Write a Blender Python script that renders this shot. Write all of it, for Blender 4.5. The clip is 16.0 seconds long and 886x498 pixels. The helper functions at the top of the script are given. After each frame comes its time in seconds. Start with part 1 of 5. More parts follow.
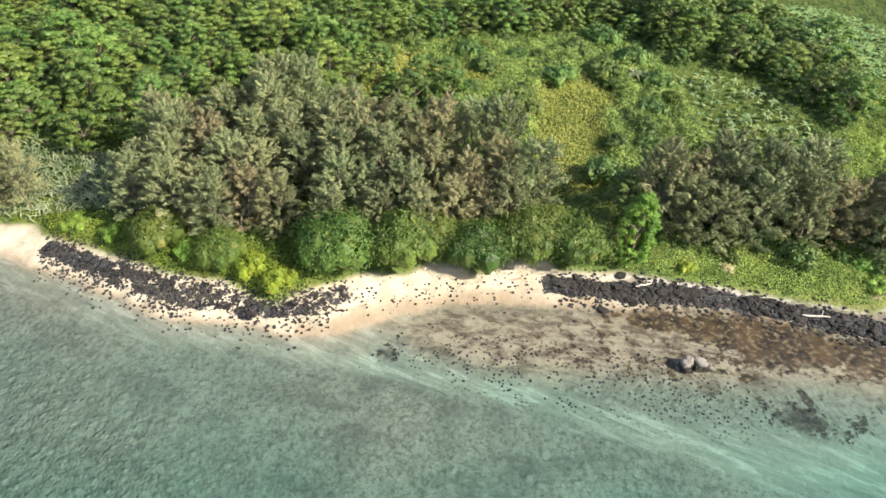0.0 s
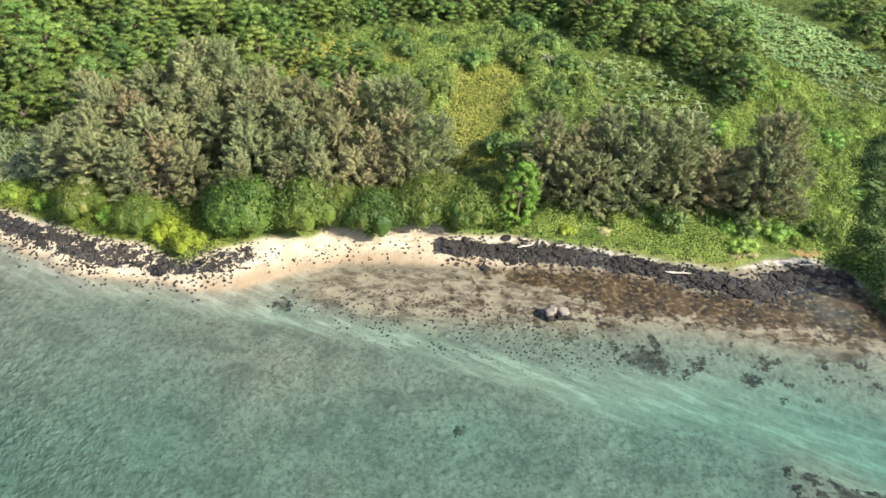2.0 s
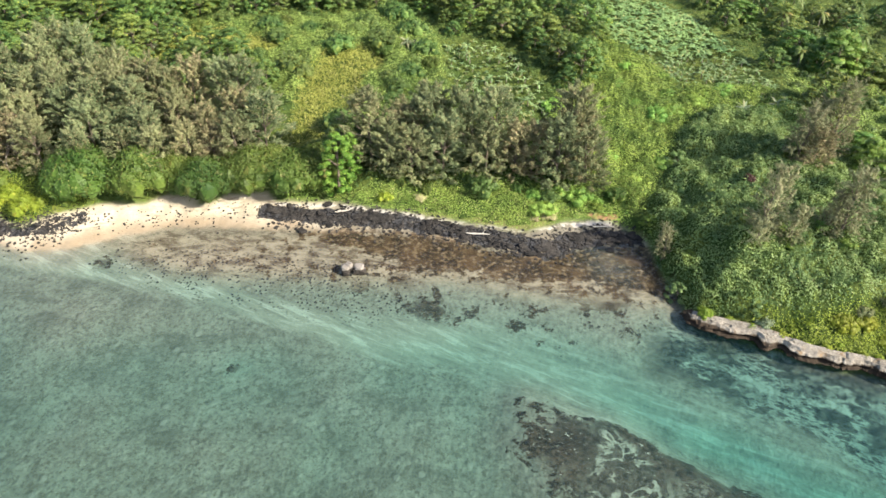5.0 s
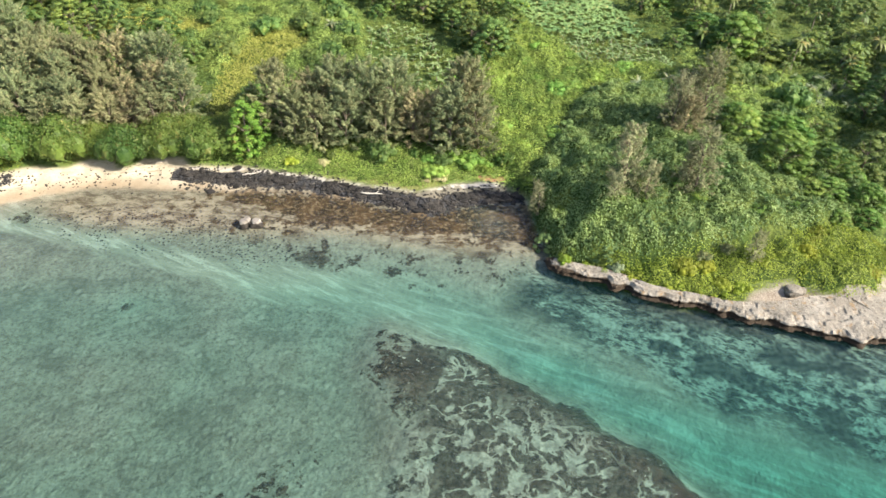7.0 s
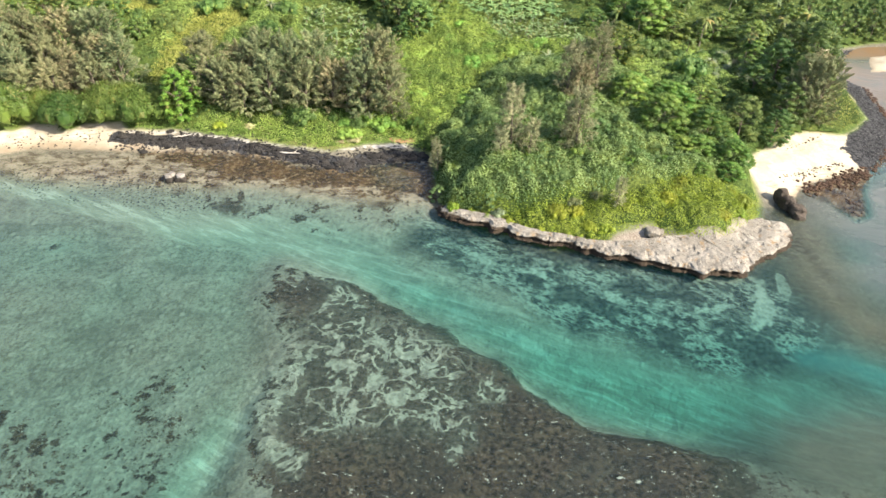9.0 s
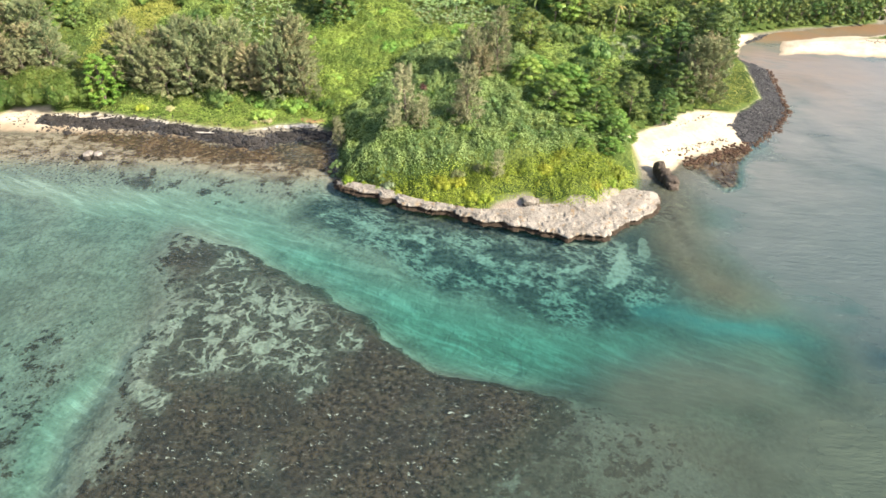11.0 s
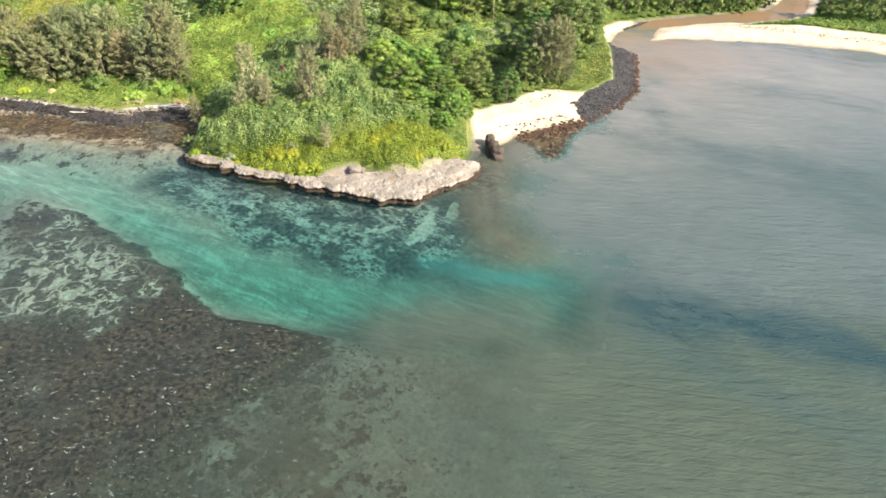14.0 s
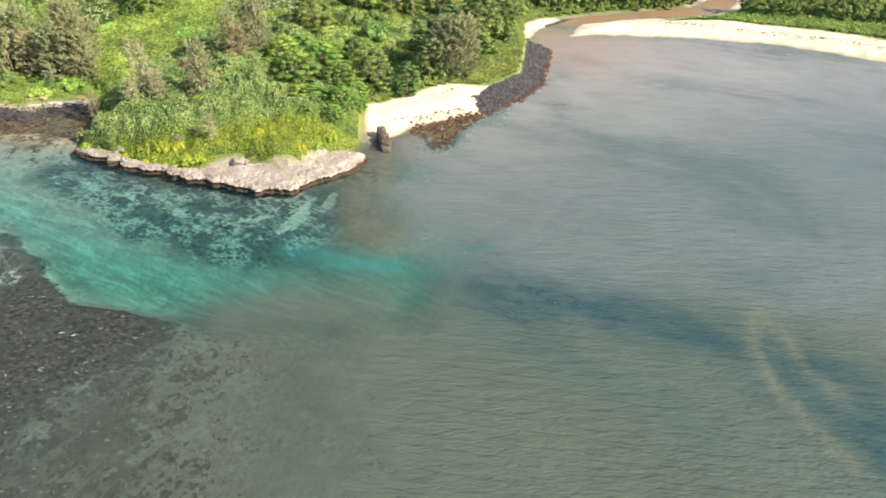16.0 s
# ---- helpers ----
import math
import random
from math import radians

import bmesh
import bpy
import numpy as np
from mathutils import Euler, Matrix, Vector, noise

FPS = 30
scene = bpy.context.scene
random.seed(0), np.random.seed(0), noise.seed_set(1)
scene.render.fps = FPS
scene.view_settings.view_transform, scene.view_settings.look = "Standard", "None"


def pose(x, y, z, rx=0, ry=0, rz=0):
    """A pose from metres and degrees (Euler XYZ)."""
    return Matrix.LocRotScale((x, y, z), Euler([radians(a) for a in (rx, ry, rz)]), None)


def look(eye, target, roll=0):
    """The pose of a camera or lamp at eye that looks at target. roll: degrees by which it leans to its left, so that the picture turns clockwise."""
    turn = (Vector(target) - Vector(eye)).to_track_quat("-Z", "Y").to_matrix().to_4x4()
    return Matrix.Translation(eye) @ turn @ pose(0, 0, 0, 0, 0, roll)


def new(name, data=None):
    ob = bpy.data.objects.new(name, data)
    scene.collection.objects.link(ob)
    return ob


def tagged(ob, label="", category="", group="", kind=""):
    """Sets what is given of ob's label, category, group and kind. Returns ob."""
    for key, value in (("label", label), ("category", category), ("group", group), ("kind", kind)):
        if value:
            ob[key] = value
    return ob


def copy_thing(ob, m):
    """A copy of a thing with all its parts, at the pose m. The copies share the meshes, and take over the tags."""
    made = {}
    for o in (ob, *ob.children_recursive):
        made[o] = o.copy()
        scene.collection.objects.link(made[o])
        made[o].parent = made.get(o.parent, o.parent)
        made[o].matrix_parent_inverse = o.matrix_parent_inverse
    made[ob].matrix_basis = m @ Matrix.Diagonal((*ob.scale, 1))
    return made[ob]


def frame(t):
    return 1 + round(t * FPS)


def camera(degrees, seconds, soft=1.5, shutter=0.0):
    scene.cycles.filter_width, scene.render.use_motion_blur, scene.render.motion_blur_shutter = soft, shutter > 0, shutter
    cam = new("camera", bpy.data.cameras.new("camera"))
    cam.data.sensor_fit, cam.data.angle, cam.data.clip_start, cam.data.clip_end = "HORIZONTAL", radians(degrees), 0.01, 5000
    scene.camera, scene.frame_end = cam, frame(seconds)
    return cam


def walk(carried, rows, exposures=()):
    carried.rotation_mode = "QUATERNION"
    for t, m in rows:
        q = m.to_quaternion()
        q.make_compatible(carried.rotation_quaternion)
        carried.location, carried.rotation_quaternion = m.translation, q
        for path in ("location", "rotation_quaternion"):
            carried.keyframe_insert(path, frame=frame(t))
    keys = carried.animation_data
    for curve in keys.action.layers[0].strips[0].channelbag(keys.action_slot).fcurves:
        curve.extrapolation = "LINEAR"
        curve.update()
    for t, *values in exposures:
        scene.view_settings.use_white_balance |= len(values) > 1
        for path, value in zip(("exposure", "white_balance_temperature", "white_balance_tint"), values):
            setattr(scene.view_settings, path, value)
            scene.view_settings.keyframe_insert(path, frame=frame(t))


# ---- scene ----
cam = camera(68.0, 16.0, soft=1.6)
PATH = [
    (0, (1.665, -1.523, 57.603), (1.72, 0.053, 56.372), 1.6),
    (0.5, (5.039, -3.259, 58.036), (5.099, -1.684, 56.804), 1.7),
    (1, (8.763, -5.621, 58.514), (8.823, -4.048, 57.28), 1.7),
    (1.5, (12.371, -8.3, 58.882), (12.43, -6.728, 57.647), 1.7),
    (2, (15.981, -11.324, 58.995), (16.037, -9.75, 57.763), 1.5),
    (2.5, (20.064, -13.98, 59.072), (20.117, -12.405, 57.841), 1.3),
    (3, (24.384, -15.84, 59.229), (24.436, -14.266, 57.997), 1.1),
    (3.5, (29.02, -17.286, 59.229), (29.068, -15.709, 58.0), 0.9),
    (4, (33.956, -18.436, 59.311), (34.003, -16.857, 58.085), 0.9),
    (4.5, (38.738, -19.523, 59.38), (38.787, -17.943, 58.154), 1.0),
    (5, (43.344, -21.412, 59.401), (43.397, -19.832, 58.176), 1.2),
    (5.2, (44.987, -22.318, 59.376), (45.043, -20.738, 58.152), 1.3),
    (7.3, (62.027, -34.525, 59.039), (62.083, -32.941, 57.819), 1.2),
    (7.5, (63.51, -35.869, 59.003), (63.566, -34.285, 57.783), 1.2),
    (8, (67.312, -39.502, 58.873), (67.368, -37.916, 57.655), 1.2),
    (8.2, (68.802, -40.874, 58.878), (68.858, -39.288, 57.66), 1.2),
    (10.3, (86.508, -52.456, 59.99), (86.56, -50.876, 58.764), 0.7),
    (10.5, (88.319, -53.083, 60.061), (88.369, -51.503, 58.836), 0.6),
    (11, (92.606, -54.989, 60.434), (92.661, -53.413, 59.204), 0.7),
    (11.5, (97.646, -57.289, 60.636), (97.695, -55.712, 59.406), 0.5),
    (12, (102.389, -59.698, 60.726), (102.438, -58.121, 59.497), 0.5),
    (12.5, (107.239, -61.935, 60.694), (107.284, -60.357, 59.466), 0.4),
    (13, (112.356, -63.779, 60.681), (112.398, -62.201, 59.453), 0.3),
    (13.5, (117.24, -65.186, 60.683), (117.282, -63.607, 59.456), 0.3),
    (14, (122.654, -66.369, 60.397), (122.688, -64.786, 59.175), -0.0),
    (14.5, (128.115, -67.27, 60.005), (128.145, -65.684, 58.787), -0.2),
    (15, (133.607, -68.097, 59.54), (133.629, -66.508, 58.327), -0.4),
    (15.5, (139.0, -68.742, 58.985), (139.016, -67.149, 57.776), -0.6),
    (16, (143.722, -69.178, 58.316), (143.745, -67.581, 57.112), -0.6),
]
walk(cam, [(t, look(eye, target, roll)) for t, eye, target, roll in PATH], [(0, 1.02, 6500, 10), (5, 1.08, 6500, 10), (8, 1.15, 6500, 10), (11, 1.26, 6650, 12), (16, 1.24, 6750, 14)])

# ---- light ----
SUN_TO = Vector((0.78, -0.37, 0.6)).normalized()
SUN_EL = math.asin(SUN_TO.z)
world = bpy.data.worlds.new("sky")
scene.world = world
world.use_nodes = True
wn = world.node_tree
sky = wn.nodes.new("ShaderNodeTexSky")
sky.sky_type = "NISHITA"
sky.sun_disc = False
sky.sun_elevation = SUN_EL
sky.sun_rotation = math.atan2(SUN_TO.x, SUN_TO.y)
sky.air_density, sky.dust_density = 1.0, 2.0
wn.links.new(sky.outputs[0], wn.nodes["Background"].inputs[0])
wn.nodes["Background"].inputs[1].default_value = 0.12
sun = new("sun", bpy.data.lights.new("sun", "SUN"))
sun.data.energy, sun.data.angle, sun.data.color = 5.0, radians(0.6), (1.0, 0.93, 0.8)
sun.matrix_world = look((60, 60, 150), Vector((60, 60, 150)) - SUN_TO)

# ---- plan: outlines in metres, x along the shore, y inland ----
SHORE_WEST = [(-3000, 560), (-400, 175), (-120, 98), (-75, 78), (-56.6, 70), (-47, 66), (-41, 62.5), (-33, 59), (-26.7, 56.8),
              (-20, 56), (-14.7, 55), (-8.5, 55), (-3, 58), (4.5, 60), (14.5, 61), (23, 60.5)]
SHORE_ROCKS = [(30, 59.6), (39, 60), (47, 57.5), (55.5, 54.5), (60, 52.5), (65, 55), (72, 57), (75, 55.5)]
CLIFF = [(75.8, 50), (76.2, 44), (77.3, 40), (80.5, 38.2), (84, 37), (87, 35.2), (90, 33), (97, 30.6), (101.2, 28.8), (106, 27.6),
         (110, 27.2), (114, 25.6), (118, 24.8), (120.6, 24.6), (122.6, 26.3), (124.4, 27.7), (128.4, 29.6), (130.4, 33), (131.3, 36)]
SHORE_BAY = [(131.6, 39), (132.5, 43.5), (136, 44.8), (139.5, 47.3), (145, 50), (149.5, 52.2), (155, 53.3), (161.5, 59.4), (166, 65), (168.5, 70.5), (170.5, 79), (172.5, 86), (173, 90), (169, 95.6),
             (171.3, 102), (177, 108.5), (187, 114), (205, 118), (217, 119.5), (223, 125), (229, 133)]
SHORE_SPIT = [(236, 131), (231, 122), (226, 115.5), (219, 112), (206, 111), (194, 110), (184, 107.5), (179.4, 98), (190, 99), (206.6, 96.2),
              (226.4, 91), (240.6, 83), (250, 77.5), (275, 60), (320, 10), (420, -250), (3000, -900)]
COAST = SHORE_WEST + SHORE_ROCKS + CLIFF + SHORE_BAY + SHORE_SPIT
LAND = COAST + [(3000, 3000), (-3000, 3000)]
GREEN_WEST = [(-3000, 568), (-400, 183), (-120, 105), (-59.3, 76.4), (-54.2, 75.8), (-51.8, 73.1), (-45.2, 71.2), (-37.7, 67.3), (-31, 65),
              (-23.9, 63.1), (-20.6, 61.2), (-17.5, 59.8), (-14.3, 61.5), (-9.4, 63.4), (-7, 65.3), (-0.7, 65), (2.3, 67), (6.1, 67.2),
              (7.5, 64.8), (10, 65.5), (11.5, 67.6), (17.7, 68.1), (19.6, 66), (27, 65.8)]
GREEN_MID = [(33.4, 64.5), (42.2, 62.9), (51.7, 60), (58.7, 58.6), (64.8, 60.6), (72.4, 61.3), (76.5, 57), (77, 50), (78.2, 41), (83.6, 37.9),
             (89.6, 34.3), (95, 32), (101.3, 30.8), (104, 33.5), (108.7, 33.8), (114.7, 31.5), (120.2, 31.8), (125.2, 35.6), (129.4, 40), (130.6, 47), (130.4, 54)]
GREEN_BAY = [(132, 54.8), (136.7, 57.2), (142.4, 61.8), (147.7, 64.4), (154.6, 64.4), (160, 68), (163.2, 70.8), (165.6, 80.8), (167, 89), (168, 97), (169, 106), (174, 110.5), (180, 112.3), (187, 114.8), (205, 118.6),
             (216, 120.5), (220, 127), (226, 135), (300, 400), (300, 3000), (-3000, 3000)]
GREEN = GREEN_WEST + GREEN_MID + GREEN_BAY
GREEN_SPIT = [(206, 107.5), (226.5, 100.8), (242, 95.6), (260, 83), (300, 45), (3000, 40), (3000, 2500), (300, 390), (242, 134), (234, 122),
              (229, 114.5), (219, 110.3)]
ROCK_BANDS = [([(-50, 70.8), (-40, 66.2), (-31, 61.9), (-20, 59.0), (-14, 59.2), (-9, 61)], 2.0),
              ([(19, 63.8), (28, 62.6), (39, 61.7), (48, 59.3), (56, 56.3), (61, 54.6), (68, 57.6), (75, 57.8)], 2.0),
              ([(155, 58), (161, 63.3), (165.5, 70), (168.3, 80), (170.5, 90), (170.5, 94)], 3.4), ([(175, 106), (182, 111)], 1.2)]
CHANNEL = [(-40, 58), (-18, 54.3), (-1, 51), (8, 48.5), (20, 44), (32, 39.8), (42, 37.6), (53, 36), (62, 30.5), (70, 22.5), (81, 13.5), (93, 7.2), (106, 2), (117, -0.5), (129, 4), (162, -5)]
CHANNEL_WIDE = [0.04, 0.06, 0.08, 0.08, 0.1, 0.13, 0.18, 0.3, 0.6, 0.85, 1.0, 1.05, 1.05, 1.0, 1.0, 0.3]
ALGAE = [(-4, 57.5), (4.5, 60), (23, 60.5), (39, 60.5), (55, 55.5), (65, 55.5), (76, 56), (76, 43), (68, 43.5), (60, 45.2), (50, 47.3), (39, 47.6), (20, 49), (8, 50), (0, 53)]
ALGAE_DARK = [(22, 60), (39, 60.2), (55, 55.2), (66, 55.4), (77.5, 56), (77, 43), (73, 46), (66, 47.5), (48, 50), (38, 53)]
SHELF = [(139, 46.8), (145, 49.8), (149.3, 52.3), (154, 53), (153, 50.5), (150, 46.5), (147, 39), (143.5, 37.5), (142.5, 41), (141.5, 44)]
REEF = [(54, 30), (60, 25.5), (64.2, 24.2), (68, 21.5), (75.5, 16), (83.9, 10.2), (88.8, 4), (93, 0), (102.5, -3.2), (109, -5), (106, -11), (98.1, -16.3),
        (97, -30), (92, -60), (60, -60), (54, -20), (57, -9), (55, 2), (57, 12), (52, 21)]
REEF_CLIFF = [(73, 38), (79, 44), (89, 38), (98, 34.5), (106, 32), (121, 29), (131, 38), (135, 38), (132, 26), (129.5, 14), (126, 7.5), (114.4, 7), (103.8, 10.5), (96.4, 14.6), (84, 24.5), (72, 33)]
REEF_DROWNED = [(108, -5), (104, -10.5), (99, -14), (96, -18.6), (91, -24), (80, -40), (76, -90), (150, -90), (134, -14), (120, -6)]
RUBBLE = [(-70, 52), (-46, 58), (-36, 48), (-26, 42), (-17, 34), (-12, 22), (-20, 0), (-100, 0)]
BAY_EDGE = [(112, -300), (120, -45), (125, -16), (129, -6), (137, -2.5), (142.5, 2.5), (136, 12), (131.5, 20), (129.5, 27), (133.5, 39), (137, 43), (150, 49.5), (162, 55), (170, 66),
            (175.5, 84), (176, 93), (172, 98), (180, 96.5), (190, 97.8), (206, 95), (226, 90), (250, 76), (275, 58), (320, 8), (420, -252), (420, -300)]


def noise_grid(x, y, size, seed):
    """Smooth value noise in 0..1 with cells of that size."""
    table = np.random.RandomState(seed).rand(128, 128)
    u, v = np.asarray(x, float) / size + 37.3 * seed, np.asarray(y, float) / size + 11.7 * seed
    i, j = np.floor(u).astype(int), np.floor(v).astype(int)
    f, g = u - i, v - j
    f, g = f * f * (3 - 2 * f), g * g * (3 - 2 * g)
    i0, i1, j0, j1 = i % 128, (i + 1) % 128, j % 128, (j + 1) % 128
    return (table[i0, j0] * (1 - f) + table[i1, j0] * f) * (1 - g) + (table[i0, j1] * (1 - f) + table[i1, j1] * f) * g


def fbm(x, y, size, seed, octaves=4):
    total, weight = 0, 0
    for k in range(octaves):
        total = total + noise_grid(x, y, size / 2 ** k, seed + k) * 0.5 ** k
        weight += 0.5 ** k
    return total / weight


def step(a, b, v):
    t = np.clip((v - a) / (b - a), 0, 1)
    return t * t * (3 - 2 * t)


def line_distance(x, y, line):
    best = np.full(np.shape(x), 1e9)
    for (ax, ay), (bx, by) in zip(line[:-1], line[1:]):
        dx, dy = bx - ax, by - ay
        t = np.clip(((x - ax) * dx + (y - ay) * dy) / (dx * dx + dy * dy), 0, 1)
        best = np.minimum(best, np.hypot(x - ax - t * dx, y - ay - t * dy))
    return best


def inside(x, y, ring):
    result = np.zeros(np.shape(x), bool)
    for (ax, ay), (bx, by) in zip(ring, ring[1:] + ring[:1]):
        if ay != by:
            result ^= ((ay > y) != (by > y)) & (x < (bx - ax) * (y - ay) / (by - ay) + ax)
    return result


def area(x, y, ring, soft, wobble=0.0, seed=5):
    """1 inside the ring, 0 outside, with a soft, wandering edge."""
    d = line_distance(x, y, ring + ring[:1])
    d = np.where(inside(x, y, ring), d, -d)
    if wobble:
        d = d + (fbm(x, y, 7.0, seed) - 0.5) * 2 * wobble
    return step(-soft, soft, d)


def shore_distance(x, y):
    d = line_distance(x, y, COAST)
    d = np.where(inside(x, y, LAND), d, -d)
    soft_shore = 1 - area(x, y, [(70, 10), (131, 10), (134, 36), (132, 46), (100, 60), (72, 52)], 3.0)
    return d + soft_shore * ((fbm(x, y, 6.0, 14) - 0.5) * 2.6 + (fbm(x, y, 1.5, 15) - 0.5) * 0.9) * step(12, 3, np.abs(d))


def sea_depth(x, y, s):
    """Depth of the sea bed; s: metres off the shore."""
    depth = 0.25 + 0.03 * np.clip(s, 0, 28)
    w = np.interp(x, [p[0] for p in CHANNEL], CHANNEL_WIDE)
    c = line_distance(x, y, CHANNEL)
    depth = depth + w * (np.exp(-(c / 6.5) ** 2) * 1.7) + 1.5 * np.exp(-(c / 14.0) ** 2) * step(60, 95, x) * step(140, 112, x)
    bay = area(x, y, BAY_EDGE, 7.0, 2.0)
    off = np.where(inside(x, y, BAY_EDGE), line_distance(x, y, BAY_EDGE), 0)
    depth = depth + bay * 1.0 + 3.5 * step(0, 30, off)
    depth = depth + 0.35 * step(42, 30, y) * step(62, 48, x) + 0.8 * area(x, y, REEF_CLIFF, 4.0, 2.0)
    depth = depth + 1.0 * np.exp(-(line_distance(x, y, [(57, 4), (53, -3), (51, -9), (53, -18), (53, -40)]) / 2.6) ** 2) + 0.4 * step(0, -20, x) * step(62, 50, y)
    depth = depth * (0.75 + 0.5 * fbm(x, y, 9.0, 21))
    shoal = area(x, y, REEF, 3.0, 2.0)
    depth = depth * (1 - shoal) + shoal * (0.55 + 0.45 * fbm(x, y, 2.0, 40))
    sunk = area(x, y, REEF_DROWNED, 4.0, 2.0) * step(134, 118, x)
    depth = depth * (1 - sunk) + sunk * (0.9 + 0.5 * fbm(x, y, 3.0, 42))
    flat = area(x, y, ALGAE, 3.0, 1.0)
    depth = depth * (1 - flat) + flat * (0.03 + 0.12 * fbm(x, y, 5.0, 41))
    shelf = np.interp(x, [-16, -4, 20, 70, 80, 128, 134], [0.15, 0.07, 0.1, 0.2, 0.6, 0.6, 0.06])
    return np.minimum(depth, 0.02 + shelf * np.clip(s, 0, 200) + 0.004 * np.clip(s, 0, 60) ** 2)


def ground(x, y):
    """Height of ground and sea bed above the still sea."""
    x, y = np.asarray(x, float), np.asarray(y, float)
    d = shore_distance(x, y)
    d = d - np.interp(x, [97, 107], [2.0, 3.4]) * area(x, y, [(74, 52), (72, 36), (95, 20), (122, 16), (138, 30), (133.5, 40), (126, 44), (100, 60), (80, 54)], 1.0) * step(10, 5, d)
    slope = np.interp(x, [-60, 55, 110, 150], [0.16, 0.16, 0.11, 0.07])
    land = 0.22 * np.clip(d, 0, 6) + slope * np.clip(d - 6, 0, 45) + 0.03 * np.clip(d - 51, 0, 400)
    head = area(x, y, CLIFF + [(128, 60), (100, 75), (82, 58)], 4.0)
    land = land + head * 1.5 * step(0.5, 6.0, d)
    land = land + (fbm(x, y, 12, 3) - 0.5) * np.clip(d * 0.12, 0, 1.2) + (fbm(x, y, 1.6, 9) - 0.5) * 0.25 * np.clip(d, 0, 1)
    z = np.where(d > 0, land, -sea_depth(x, y, -d))
    shelf = area(x, y, SHELF, 1.0, 1.2)
    return z + shelf * (np.maximum(z, 0.5 * fbm(x, y, 2.0, 44) - 0.16 - 0.035 * np.clip(50 - y, 0, 12)) - z)


# ---- materials ----
class Shader:
    """Short forms for wiring a node material."""

    def __init__(self, name):
        self.mat = bpy.data.materials.new(name)
        self.mat.use_nodes = True
        self.tree = self.mat.node_tree
        self.tree.nodes.clear()
        self.out = self.node("ShaderNodeOutputMaterial")

    def node(self, kind, **settings):
        n = self.tree.nodes.new(kind)
        for key, value in settings.items():
            n.inputs[key].default_value = value
        return n

    def put(self, value, socket):
        if isinstance(value, bpy.types.NodeSocket):
            self.tree.links.new(value, socket)
        elif isinstance(value, tuple):
            socket.default_value = (*value, 1) if len(value) == 3 and socket.type == "RGBA" else value
        else:
            socket.default_value = value

    def attribute(self, name):
        n = self.node("ShaderNodeAttribute")
        n.attribute_name = name
        return n.outputs["Fac"]

    def math(self, op, a, b=0.0, c=0.0, clamp=False):
        n = self.node("ShaderNodeMath")
        n.operation, n.use_clamp = op, clamp
        for v, socket in zip((a, b, c), n.inputs):
            self.put(v, socket)
        return n.outputs[0]

    def ramp(self, v, a, b, lo=0.0, hi=1.0):
        n = self.node("ShaderNodeMapRange")
        n.interpolation_type = "SMOOTHSTEP"
        for v2, socket in zip((v, a, b, lo, hi), n.inputs):
            self.put(v2, socket)
        return n.outputs[0]

    def mix(self, fac, a, b, blend="MIX"):
        n = self.node("ShaderNodeMix")
        n.data_type, n.blend_type, n.clamp_factor = "RGBA", blend, True
        self.put(fac, n.inputs[0])
        self.put(a, n.inputs[6])
        self.put(b, n.inputs[7])
        return n.outputs[2]

    def place(self, scale=(1, 1, 1), turn=0.0):
        g = self.node("ShaderNodeNewGeometry")
        m = self.node("ShaderNodeMapping")
        m.vector_type = "TEXTURE"
        m.inputs["Scale"].default_value = tuple(1 / v for v in scale)
        m.inputs["Rotation"].default_value = (0, 0, radians(turn))
        self.tree.links.new(g.outputs["Position"], m.inputs["Vector"])
        return m.outputs[0]

    def noise(self, where, scale, detail=3.0, rough=0.55, warp=0.0):
        n = self.node("ShaderNodeTexNoise", Scale=scale, Detail=detail, Roughness=rough, Distortion=warp)
        self.tree.links.new(where, n.inputs["Vector"])
        return n.outputs["Fac"]

    def cells(self, where, scale, feature="F1", out="Distance", random_=1.0):
        n = self.node("ShaderNodeTexVoronoi", Scale=scale, Randomness=random_)
        n.feature = feature
        self.tree.links.new(where, n.inputs["Vector"])
        return n.outputs[out]

    def bump(self, height, strength, distance):
        n = self.node("ShaderNodeBump", Strength=strength, Distance=distance)
        self.tree.links.new(height, n.inputs["Height"])
        return n.outputs[0]

    def surface(self, color, rough=0.7, normal=None, specular=0.3, translucent=0.0, back=None):
        p = self.node("ShaderNodeBsdfPrincipled")
        self.put(color, p.inputs["Base Color"])
        self.put(rough, p.inputs["Roughness"])
        self.put(specular, p.inputs["Specular IOR Level"])
        if normal is not None:
            self.put(normal, p.inputs["Normal"])
        final = p.outputs[0]
        if translucent:
            t = self.node("ShaderNodeBsdfTranslucent")
            self.put(color if back is None else back, t.inputs[0])
            m = self.node("ShaderNodeMixShader", Fac=translucent)
            self.tree.links.new(final, m.inputs[1])
            self.tree.links.new(t.outputs[0], m.inputs[2])
            final = m.outputs[0]
        self.tree.links.new(final, self.out.inputs[0])
        return self.mat


